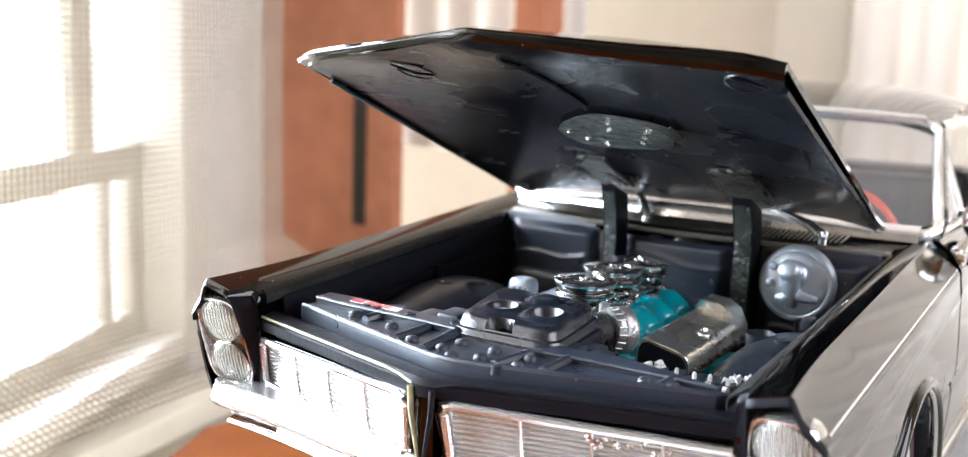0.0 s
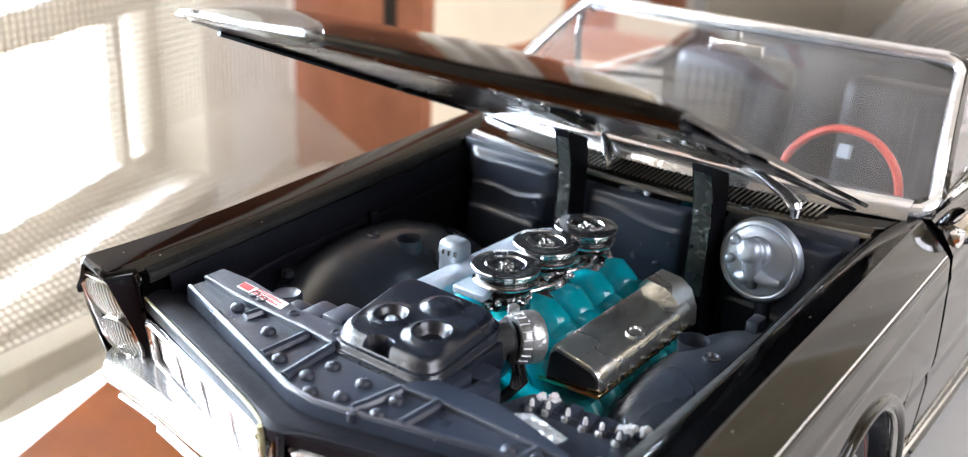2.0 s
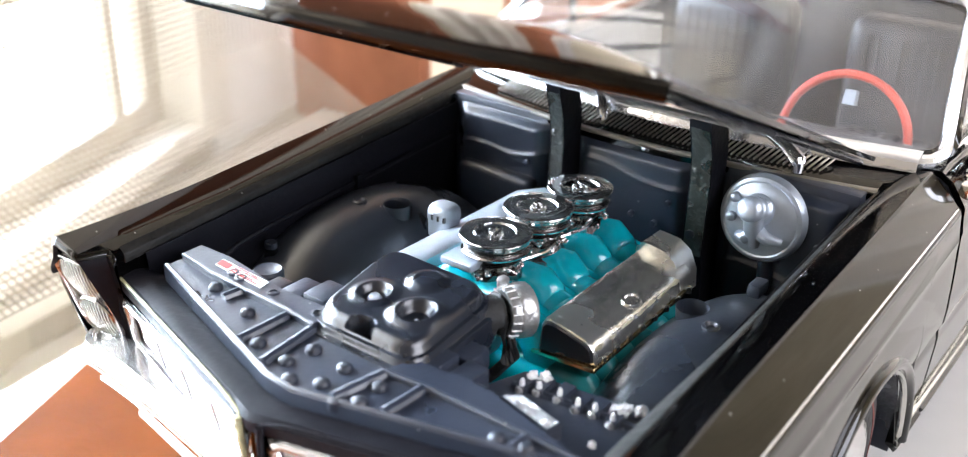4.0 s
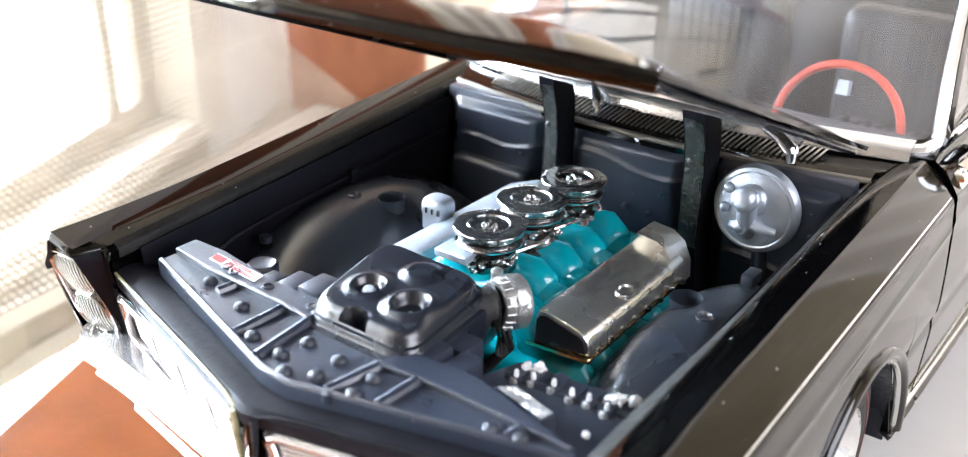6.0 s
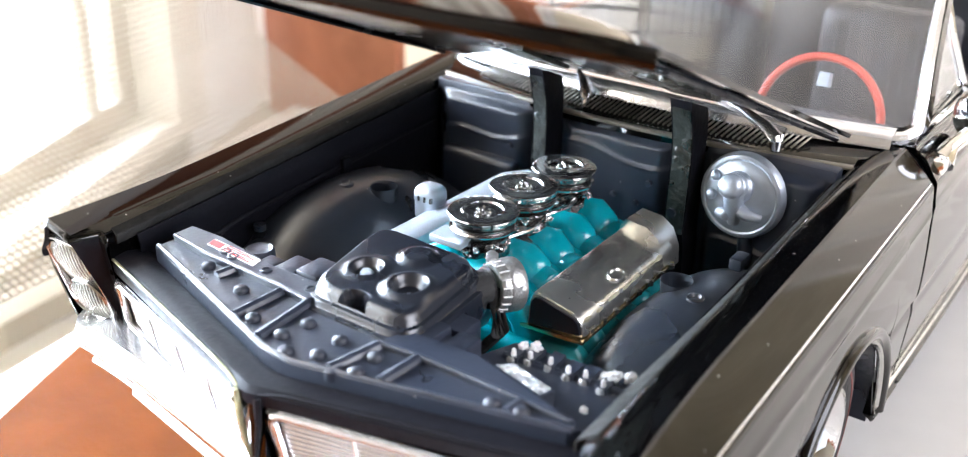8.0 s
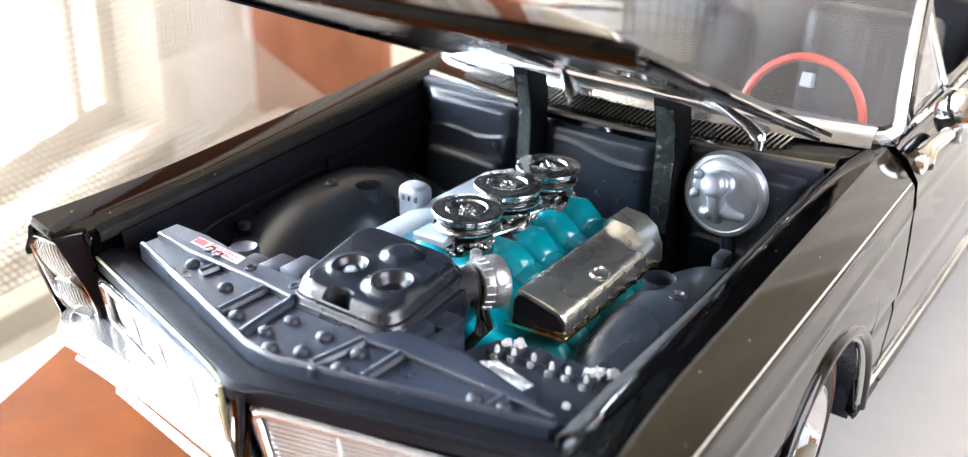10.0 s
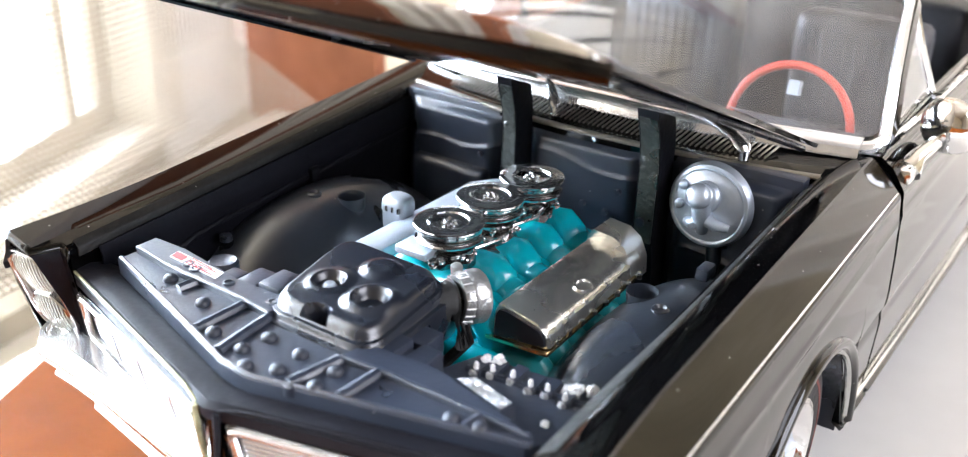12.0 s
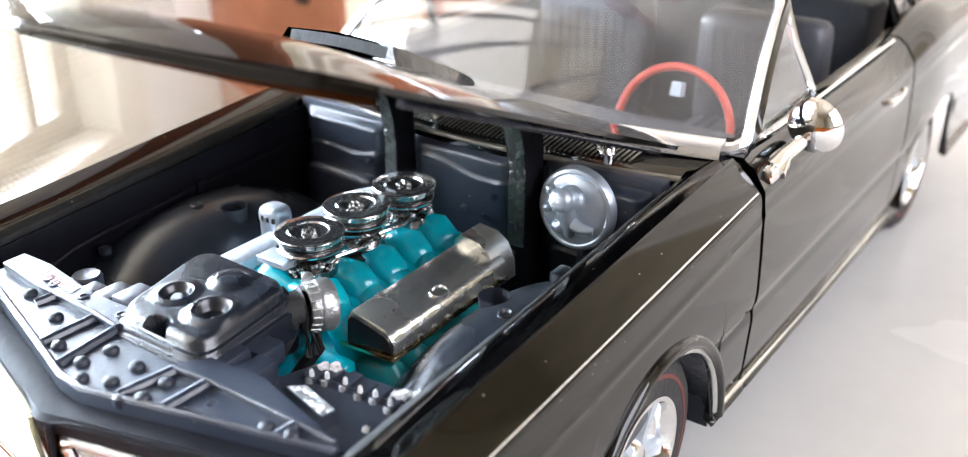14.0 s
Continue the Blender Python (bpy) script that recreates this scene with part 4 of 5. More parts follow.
part("fan_hub", lathe([(0.09, 0), (0.09, 0.05), (0.05, 0.07), (0, 0.07)], Matrix.Translation((0.08, 0.66, 0.76)) @ Matrix.Rotation(radians(90), 4, "X"), 28), PLASTIC, car)

# ---- engine ----
engine = part("engine_block", box(-0.24, 0.24, 0.68, 1.42, 0.42, 0.68, 0.04, 3), TEAL, car, "bright teal engine block")
part("timing_cover", box(0.10, 0.31, 0.63, 0.70, 0.48, 0.69, 0.03, 3), TEAL, engine)
part("valley_cover", box(-0.10, 0.10, 0.72, 1.40, 0.66, 0.79, 0.035, 3), TEAL, engine)


def lumpy(path, radius, seed):
    bm = tube(path, radius, 18)
    for v in bm.verts:
        v.co += 0.011 * noise.noise_vector(v.co * 11 + Vector((seed, 0, 0)))
    return bm


for k, y in enumerate((0.78, 0.915, 1.05, 1.185, 1.32)):
    for s in (-1, 1):
        part("intake_runner", lumpy([(0.0, y, 0.765), (s * 0.06, y + 0.01, 0.782), (s * 0.105, y + 0.012, 0.784), (s * 0.145, y, 0.760), (s * 0.165, y - 0.005, 0.745), (s * 0.20, y - 0.015, 0.738), (s * 0.228, y - 0.02, 0.705), (s * 0.24, y - 0.02, 0.60)], [0.050, 0.058, 0.061, 0.056, 0.049, 0.058, 0.057, 0.05], k + s), TEAL, engine)
        part("port_boss", lumpy([(s * 0.12, y + 0.065, 0.735), (s * 0.17, y + 0.06, 0.722), (s * 0.215, y + 0.055, 0.685)], [0.042, 0.047, 0.042], k + s + 0.5), TEAL, engine)
for k, y in enumerate((0.847, 1.06, 1.296)):
    part("carb_base", lathe([(0.085, 0.74), (0.09, 0.775), (0.080, 0.795), (0.066, 0.806), (0, 0.806)], Matrix.Translation((0, y, 0)), 24), TEAL, engine)


def carb_body(y, z, seed):
    bm = lathe([(0.066, -0.175), (0.086, -0.168), (0.088, -0.150), (0.070, -0.145), (0.082, -0.13), (0.078, -0.11), (0.058, -0.105), (0.074, -0.09), (0.074, -0.08), (0.056, -0.075), (0.07, -0.066), (0.062, -0.056), (0.06, -0.045)], Matrix.Translation((0, y, z)), 48)
    for v in bm.verts:
        v.co += 0.010 * noise.noise_vector(v.co * 38 + Vector((0, 0, seed)))
    return bm


for k, (y, z) in enumerate(((0.847, 0.953), (1.06, 0.962), (1.296, 0.949))):
    carb = part("carburettor", carb_body(y, z, k), DARKCHROME, engine, "cast chrome carburettor")
    up = Matrix.Translation((0, y, z))
    cap = part("air_cap", lathe([(0.0, -0.022), (0.098, -0.022), (0.103, -0.019), (0.104, -0.012), (0.107, -0.008), (0.1075, -0.003), (0.105, 0.0), (0.102, 0.001), (0.066, 0.001), (0.063, 0.003), (0.060, 0.002), (0.057, -0.003), (0.045, -0.0055), (0.030, -0.007), (0.0, -0.007)], up, 64), CAPM, carb, "chrome air cleaner cap", 22)
    part("filter_ring", lathe([(0.05, -0.042), (0.090, -0.042), (0.093, -0.038), (0.093, -0.034), (0.088, -0.031), (0.088, -0.028), (0.094, -0.026), (0.095, -0.023), (0.05, -0.020)], up, 48), DARKCHROME, cap, "dull metal filter ring")
    part("base_plate", lathe([(0.05, -0.058), (0.088, -0.057), (0.100, -0.052), (0.102, -0.047), (0.098, -0.042), (0.05, -0.041)], up, 56), CAPM, cap)
    part("linkage", blob(0.0, y - 0.003, z - 0.001, 0.013, k + 3), DARKCHROME, cap)
    part("linkage", blob(0.014, y + 0.004, z - 0.003, 0.009, k + 8), DULLCHROME, cap)
    part("linkage", blob(-0.013, y - 0.008, z - 0.004, 0.008, k + 5), DULLCHROME, cap)
    part("fuel_bowl", box(-0.115, 0.0 if k == 0 else -0.05, y - 0.115, y - 0.03, z - 0.092, z - 0.068, 0.006, 3), SILVER, carb)
    for q in range(16):
        w = 2 * math.pi * q / 16 + 0.3 * k
        r = 0.078 + 0.010 * math.sin(5.0 * q + k)
        part("cast_bead", blob(r * math.cos(w), y + r * math.sin(w), z - 0.104 + 0.012 * math.sin(3.0 * q), 0.009 + 0.003 * math.sin(7.0 * q), q + k), DULLCHROME, carb)
for k in range(2):
    part("fuel_pipe", tube([(0.07, 0.88 + 0.2 * k, 0.87), (0.10, 0.96 + 0.2 * k, 0.875), (0.085, 1.03 + 0.2 * k, 0.87)], 0.006, 6), DULLCHROME, engine)


def valve_cover(s):
    rows = []
    for y, k, dx in ((0.716, 0.93, 0.014), (0.726, 0.985, 0.014), (1.27, 0.95, -0.004), (1.30, 0.92, -0.004)):
        rows.append([(s * (0.335 + dx + (x - 0.335) * k), y, 0.75 + (z - 0.75) * k) for x, z in ((0.234, 0.72), (0.240, 0.80), (0.252, 0.822), (0.275, 0.826), (0.395, 0.797), (0.412, 0.786), (0.420, 0.768), (0.424, 0.738))])
    return loft(rows, True, True)


for s in (1,):
    vc = part("valve_cover", bevelled(valve_cover(s), 0.009, 3), POLISHED, engine, "polished chrome valve cover")
    part("cover_flange", sheet(loft([[(s * (0.224 + dx), y, 0.722), (s * (0.428 + dx), y, 0.734)] for y, dx in ((0.700, 0.014), (1.29, -0.006))]), 0.010), GOLD, vc, "brassy gasket flange")
    part("breather", bevelled(loft([[(s * x, y, z) for x, z in ((0.238, 0.70), (0.242, 0.825), (0.262, 0.850), (0.335, 0.842), (0.375, 0.815), (0.400, 0.76), (0.404, 0.70))] for y in (1.25, 1.36)], True, True), 0.016, 3), POLISHED, vc)
    # Chrome end gets a black plate in place of the dark bay it mirrors.
    part("end_plate", loft([[(s * (0.349 + (x - 0.335) * q), y, 0.75 + (z - 0.75) * q) for x, z in ((0.238, 0.722), (0.244, 0.80), (0.256, 0.817), (0.277, 0.821), (0.393, 0.792), (0.408, 0.781), (0.415, 0.764), (0.418, 0.742))] for y, q in ((0.718, 0.92), (0.710, 0.91))], True, True), SHROUDM, vc, "cover end blackened for its dark reflection")
    part("cover_edge", tube([(s * 0.28, 0.722, 0.821), (s * 0.39, 0.722, 0.797), (s * 0.424, 0.728, 0.778)] + [(s * (0.422 - 0.018 * k + 0.0025 * math.sin(37 * k)), 0.728 + 0.51 * k, 0.776 + 0.002 * math.sin(23 * k)) for k in along(0.04, 1, 16)], [0.004, 0.005, 0.007] + [0.007 + 0.0035 * math.sin(41 * k + 1) for k in along(0.04, 1, 16)], 8), WORNBRASS, vc, "bright worn cover edge")
    knob = Matrix.Translation((s * 0.380, 0.985, 0.795)) @ Matrix.Rotation(radians(14 * s), 4, "Y") @ Matrix.Diagonal((1.0, 1.45, 1.0, 1.0))
    part("cover_knob", lathe([(0.028, -0.02), (0.028, 0.006), (0.024, 0.013), (0.019, 0.014), (0.016, 0.009), (0, 0.008)], knob, 28), POLISHED, vc)
    for k in range(8):
        part("cover_bolt", lathe([(0.012, 0), (0.012, 0.012), (0, 0.016)], Matrix.Translation((s * 0.430, 0.76 + 0.07 * k, 0.732)), 8), DULLCHROME, vc)
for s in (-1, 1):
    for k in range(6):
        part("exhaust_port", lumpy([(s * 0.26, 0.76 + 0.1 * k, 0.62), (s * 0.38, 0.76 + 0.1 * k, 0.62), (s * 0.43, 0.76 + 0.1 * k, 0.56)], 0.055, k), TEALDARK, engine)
part("side_shelf", sheet(loft([[(-0.17, y, 0.78), (-0.19, y, 0.832), (-0.22, y, 0.842), (-0.335, y, 0.80), (-0.365, y, 0.775), (-0.375, y, 0.60)] for y in (0.66, 1.42)]), 0.012), SILVER, engine)
def pillow(a, q=3.4, n=32):
    """A square of half side a with rounded corners."""
    out = []
    for k in range(n):
        w = 2 * math.pi * k / n
        r = a / (abs(math.cos(w)) ** q + abs(math.sin(w)) ** q) ** (1 / q)
        out.append((r * math.cos(w), r * math.sin(w)))
    return out


oil = part("oil_cap", loft([[(-0.35 + x, 1.035 + y * 0.9, z) for x, y in pillow(a)] for a, z in ((0.047, 0.77), (0.047, 0.822), (0.050, 0.830), (0.049, 0.852), (0.046, 0.864), (0.040, 0.872), (0.030, 0.876), (0.012, 0.877))], True, True), SILVER, engine, "bright silver oil filler cap", 60)
for k in range(3):
    part("cap_slot", box(-0.366 + 0.024 * k, -0.357 + 0.024 * k, 0.986, 0.996, 0.832, 0.851, 0.002), DULLCHROME, oil)

# ---- bonnet ----
def hood_grid(n, inset=0.0):
    return [[hood_at(u * (hood_half(v) - inset), (hood_front(u) - inset) * v + (inset * 0.3 + 0.03 * (1 - u ** 6)) * (1 - v), n + hood_rise(u * hood_half(v), hood_front(u) * v)) for u in along(-1, 1, 33)] for v in along(0, 1, 21)]


def hood_skin():
    """The outer skin, with its full, rounded front."""
    rows = []
    for v in along(0, 1, 33):
        row = []
        for u in along(-1, 1, 33):
            x, d = u * (hood_half(v) + (0.015 * v if u < 0 else 0.0)), hood_front(u) * v + 0.03 * (1 - u ** 6) * (1 - v)
            row.append(hood_at(x, d, hood_rise(x, d) + 0.05 * math.sin(math.pi * v ** 7) * (1 - abs(u) ** 3)))
        rows.append(row)
    return rows


hood = part("bonnet", sheet(loft(hood_skin()), 0.014), PAINT, car, "open glossy black bonnet")


def hood_lip():
    """The rolled front edge that hangs below the skin."""
    rows = []
    for u in along(-1, 1, 41):
        x, d, h = u * (0.785 if u > 0 else 0.80), hood_front(u), 0.032 + 0.019 * u - 0.004 * u ** 4
        rows.append([hood_at(x * q, d + e, n) for e, n, q in ((-0.030, 0.001, 1.0), (-0.006, 0.000, 1.0), (0.004, -0.008, 1.0), (0.006, -0.5 * h, 1.0), (0.001, 0.008 - h, 1.0), (-0.008, -h, 0.997), (-0.018, 0.006 - h, 0.99), (-0.022, -0.5 * h, 0.985), (-0.034, -0.014, 0.985))])
    return loft(rows, True, True)


part("bonnet_lip", hood_lip(), PAINT, hood, "glossy rolled bonnet edge")
liner = part("bonnet_liner", loft(hood_grid(-0.019, 0.025)), INNER, hood, "black unpolished bonnet underside", 50)
part("edge_fold", tube([hood_at(-0.755, k, -0.026) for k in along(0.12, 1.40, 8)], 0.009, 6), INNER, liner)
part("edge_fold", tube([hood_at(0.755, k, -0.028) for k in along(0.12, 1.46, 8)], 0.010, 6), INNER, liner)
part("centre_crease", tube([hood_at(0.0, k, -0.026 + hood_rise(0, k)) for k in along(1.05, 1.62, 8)], 0.008, 6), INNER, liner)
for a, b in (((-0.44, 1.52), (-0.36, 1.40)), ((-0.45, 1.07), (-0.33, 0.98)), ((0.42, 0.98), (0.50, 0.97)), ((0.43, 0.95), (0.50, 0.935)), ((0.45, 0.92), (0.53, 0.905)), ((0.62, 1.50), (0.70, 1.44)), ((-0.30, 0.45), (-0.18, 0.40)), ((0.66, 0.9), (0.62, 0.6))):
    part("mould_mark", tube([hood_at(*a, -0.027 + hood_rise(*a)), hood_at((a[0] + b[0]) / 2 + 0.01, (a[1] + b[1]) / 2 - 0.01, -0.027 + hood_rise(*a)), hood_at(*b, -0.027 + hood_rise(*b))], 0.0035, 5), INNER, liner)
for cx, d in ((-0.40, 1.44), (0.66, 1.47)):
    part("ejector_ring", tube([hood_at(cx + 0.06 * math.cos(a), d + 0.06 * math.sin(a), -0.028 + hood_rise(cx, d)) for a in along(0, 2 * math.pi, 25)], 0.003, 5), INNER, liner)
PL = [(-0.20, 0.88), (-0.02, 1.02), (0.06, 1.03), (0.24, 0.99), (0.245, 0.88), (0.17, 0.69), (-0.08, 0.65), (-0.20, 0.73)]


def scoop_plate():
    rows, c = [], Vector((0.02, 0.85))
    rim = rounded(PL, 1)
    for k in (1.0, 0.97, 0.8, 0.6, 0.4, 0.2, 0.02):
        row = []
        for p in rim:
            q = c + (Vector(p) - c) * k
            q = hood_at(q.x, q.y, -0.034 + hood_rise(q.x, q.y) - (0.004 if k < 0.99 else 0))
            row.append(q + (0.006 * noise.noise_vector(q * 26) if k < 0.9 else Vector()))
        rows.append(row)
    return loft(rows, True, True)


plate = part("scoop_plate", scoop_plate(), GREYCAST, liner, "rough grey cast plate under the scoop")
# A thin dark block on the plate stands in for a shaded hole.
part("plate_hole", prism([(0.0, 0.0), (1.0, 0.0), (1.0, 1.0), (0.0, 1.0)], 0, 1), DARKMETAL, plate)
hole = plate.children[0]
hole_pts = [hood_at(x, d, -0.0345 + hood_rise(x, d) - k) for k in (0.0, 0.006) for x, d in ((0.235, 0.82), (0.275, 0.87), (0.27, 0.98), (0.245, 0.95))]
for v, p in zip(hole.data.vertices, hole_pts):
    v.co = p * U
for k, (x, d) in enumerate(((-0.1, 0.8), (0.02, 0.9), (0.1, 0.78), (0.17, 0.92), (-0.05, 0.74), (0.05, 0.98), (-0.14, 0.87), (0.13, 0.85))):
    p = hood_at(x, d, -0.042 + hood_rise(x, d))
    part("casting_pip", blob(p.x, p.y, p.z, 0.009, k), DULLCHROME, plate)

scoop = part("hood_scoop", loft([[hood_at(x, d, n + 0.015 + hood_rise(x, d)) for x, n in ((-0.23, -0.02), (-0.20, k), (-0.02, k * 1.1), (0.02, k * 1.1), (0.20, k), (0.23, -0.02))] for d, k in ((0.40, 0.005), (0.55, 0.02), (0.78, 0.035), (0.82, 0.035))], False), PAINT, hood, "black bonnet scoop")
# A matt black sheet closes the mouth in place of its inner shade.
part("scoop_opening", loft([[hood_at(x, 0.824, n + hood_rise(x, 0.82)) for x in along(-0.18, 0.19, 6)] for n in (0.012, 0.046)]), RUBBER, scoop, "black sheet for the shade in the scoop mouth")
part("scoop_rim", tube([hood_at(x, 0.828, n + hood_rise(x, 0.82)) for x, n in ((0.195, 0.012), (0.06, 0.012), (-0.06, 0.012), (-0.19, 0.012), (-0.185, 0.048), (-0.06, 0.05), (0.06, 0.05), (0.19, 0.05))], 0.004, 6), DULLCHROME, scoop)
part("scoop_end", box(-0.03, 0.03, -0.02, 0.02, -0.016, 0.016, 0.008), CHROME, scoop, "chrome scoop end")
for v in scoop.children[-1].data.vertices:
    v.co = (hood_at(-0.205, 0.83, 0.03 + hood_rise(-0.2, 0.83)) + Vector(v.co) / U) * U

# ---- front end ----
def front_y(x):
    return -0.095 + 0.275 * abs(x)


XS = along(-0.79, 0.79, 41)
nose = part("nose_panel", sheet(loft([[(x, front_y(x) + 0.15, 0.79) for x in XS], [(x, front_y(x) + 0.11, 0.825) for x in XS], [(x, front_y(x) + 0.05, 0.842) for x in XS], [(x, front_y(x) + 0.01, 0.838) for x in XS], [(x, front_y(x) - 0.004, 0.822) for x in XS], [(x, front_y(x), 0.79) for x in XS], [(x, front_y(x) + 0.03, 0.785) for x in XS]]), 0.012), NOSEM, car, "satin black nose panel")
for s in (-1, 1):
    part("nose_trim", tube([(s * x, front_y(x) - 0.002, 0.836 - 0.02 * smooth((0.12 - x) / 0.12)) for x in along(0.035, 0.78, 14)], 0.0045 if s < 0 else 0.004, 8), GREENGOLD if s < 0 else NOSEM, nose, "thin worn brassy nose strip")
    part("nose_crest", tube([(s * 0.035, front_y(0.035) - 0.006, 0.815), (s * 0.032, -0.092, 0.74), (s * 0.006, -0.088, 0.60)], [0.010, 0.008, 0.005], 8), GREENGOLD if s < 0 else NOSEM, nose)
part("nose_post", prism([(-0.03, -0.075), (0, -0.09), (0.03, -0.075), (0.03, -0.02), (-0.03, -0.02)], 0.56, 0.81, 0.006), PAINT, nose)
part("grille_cavity", sheet(loft([[(x, front_y(x) + 0.075 + 0.12 * (0.79 - z), z) for x in XS] for z in (0.52, 0.80)]), 0.01), PLASTIC, car)
LEAN = 0.16


def gp(s, u, z, back=0.0):
    x = 0.06 + 0.73 * u
    return Vector((s * x, front_y(x) + back + LEAN * (0.78 - z), z))


for s in (-1, 1):
    zt, zb = (lambda u: 0.778 - 0.022 * u), (lambda u: 0.598 + 0.006 * u)
    outline = [gp(s, u, zt(u)) for u in along(0.04, 0.985, 10)] + [gp(s, 1.0, zt(1) - 0.015)] + [gp(s, 1.0, zb(1) + 0.012)] + [gp(s, u, zb(u)) for u in along(0.985, 0.06, 10)] + [gp(s, 0.02, zb(0) + 0.02), gp(s, 0.0, zt(0) - 0.03), gp(s, 0.01, zt(0) - 0.008)]
    grille = part("grille", sheet(loft([[gp(s, u, zb(u) + (zt(u) - zb(u)) * v, 0.026) for u in along(0, 1, 14)] for v in along(0, 1, 4)]), 0.006), GRILLEM, car, "bright ribbed grille insert")
    part("grille_frame", tube(outline + outline[:2], 0.012, 8), BRIGHTTRIM, grille, "chrome grille surround")
    part("grille_surround", tube([p + Vector((0, 0.012, 0)) + (p - gp(s, 0.5, 0.69)) * 0.05 for p in outline + outline[:2]], 0.013, 8), PAINT, grille)
    for k in range(11):
        v = (k + 0.6) / 11.5
        part("grille_bar", tube([gp(s, u, zb(u) + (zt(u) - zb(u)) * v, 0.016) for u in along(0.02, 0.98, 8)], 0.0048, 6), BRIGHTTRIM, grille)
    for u in (0.27, 0.52, 0.76):
        part("grille_post", tube([gp(s, u, zb(u) + 0.01, 0.010), gp(s, u, zt(u) - 0.01, 0.010)], 0.005, 6), BRIGHTTRIM, grille)
    if s > 0:
        for k, (u, v, r) in enumerate(((0.51, 0.75, 0.012), (0.535, 0.63, 0.014), (0.565, 0.71, 0.009), (0.60, 0.66, 0.012), (0.645, 0.65, 0.008), (0.69, 0.73, 0.011), (0.73, 0.60, 0.010), (0.77, 0.65, 0.008))):
            p = gp(s, u, 0.60 + 0.19 * v, 0.018)
            part("emblem_bead", blob(p.x, p.y, p.z, r, k), CHROME, grille, "small bright badge bead")

# stacked headlights
for s in (-1, 1):
    face = Matrix.Translation((s * 0.921, 0.094, 0.733)) @ Matrix.Rotation(radians(90 + 17), 4, "X") @ Matrix.Rotation(radians(-4 * s), 4, "Y")
    # local x across, local y down-up, local z out of the face
    shape = rounded([(-0.092, -0.165), (0.092, -0.165), (0.098, 0.0), (0.09, 0.13), (0.06, 0.168), (-0.06, 0.168), (-0.09, 0.13), (-0.098, 0.0)], 2)
    bez = part("headlight_bezel", loft([[face @ Vector((x * k, y * k, z)) for x, y in shape] for k, z in ((0.95, -0.05), (0.99, -0.006), (0.97, 0.006), (0.94, 0.007), (0.90, 0.0), (0.88, -0.015))], True, True), BRIGHTTRIM, car, "chrome stacked headlight bezel")
    part("bezel_plate", loft([[face @ Vector((x * k, y * k, z)) for x, y in shape] for k, z in ((0.875, -0.018), (0.875, -0.012), (0.86, -0.011))], True, True), DARKCHROME, bez, "dark plate round the lamps")
    for h in (-0.078, 0.078):
        m = face @ Matrix.Translation((0, h, -0.012))
        part("reflector", lathe([(0.075, 0.012), (0.078, 0.006), (0.072, 0.002), (0.05, -0.002), (0, -0.004)], m, 32), REFLECTOR, bez)
        lamp = part("headlight", lathe([(0.074, 0.004), (0.073, 0.014), (0.06, 0.022), (0.035, 0.027), (0, 0.029)], m, 32), LENS, bez, "round ribbed headlight glass")
        part("lamp_ring", lathe([(0.080, 0.0), (0.081, 0.014), (0.077, 0.019), (0.073, 0.014), (0.073, 0.0)], m, 32), DULLCHROME, lamp)
        for k in range(-5, 6):
            x = 0.012 * k
            q = math.sqrt(max(0.0, 0.068 ** 2 - x * x))
            part("flute", tube([m @ Vector((x, -q, 0.010)), m @ Vector((x, 0, 0.012)), m @ Vector((x, q, 0.010))], 0.0012, 5), REFLECTOR, lamp)


# bumper, wrapped round the corners
def bumper_line(w):
    """Plan of the bumper's foremost edge: w from -1 to 1 across the car and round its corners."""
    a = abs(w)
    if a < 0.72:
        x = 0.90 * a / 0.72
        y = -0.09 + 0.165 * x - 0.20 * max(0.0, x - 0.58) ** 2
    else:
        k = (a - 0.72) / 0.28
        x = 0.90 + 0.135 * math.sin(min(1.0, k * 1.25) * math.pi / 2)
        y = 0.038 + 0.36 * k ** 1.9
    return (x if w > 0 else -x), y


def bumper(profile, low=-1.0, high=1.0):
    rows = []
    for w in along(low, high, 81):
        x, y = bumper_line(w)
        x2, y2 = bumper_line(min(1, w + 0.03))
        x3, y3 = bumper_line(max(-1, w - 0.03))
        t = Vector((x2 - x3, y2 - y3)).normalized()
        out = Vector((t.y, -t.x))
        rows.append([(x + out.x * o, y + out.y * o, z) for o, z in profile])
    return loft(rows, True, True)


bp = part("front_bumper", bumper([(-0.05, 0.597), (-0.034, 0.598), (-0.022, 0.591), (-0.012, 0.577), (-0.004, 0.557), (0.0, 0.541), (-0.003, 0.534), (-0.018, 0.530), (-0.05, 0.531)]), CHROME, car, "chrome wraparound front bumper", 60)
apron = []
for w in along(-1.0, 1.0, 81):
    x, y = bumper_line(w)
    k = smooth((abs(x) - 0.82) / 0.20)
    apron.append([(x - math.copysign(0.025 * k, x), y + 0.03 * (1 - k), 0.597), (x - math.copysign(0.035 * k, x), max(y + 0.032, (y + front_y(x) + 0.03) / 2), 0.599 - 0.03 * k), (x - math.copysign(0.11 * k, x), max(y + 0.04, front_y(min(0.80, abs(x))) + 0.05), 0.600 - 0.05 * k)])
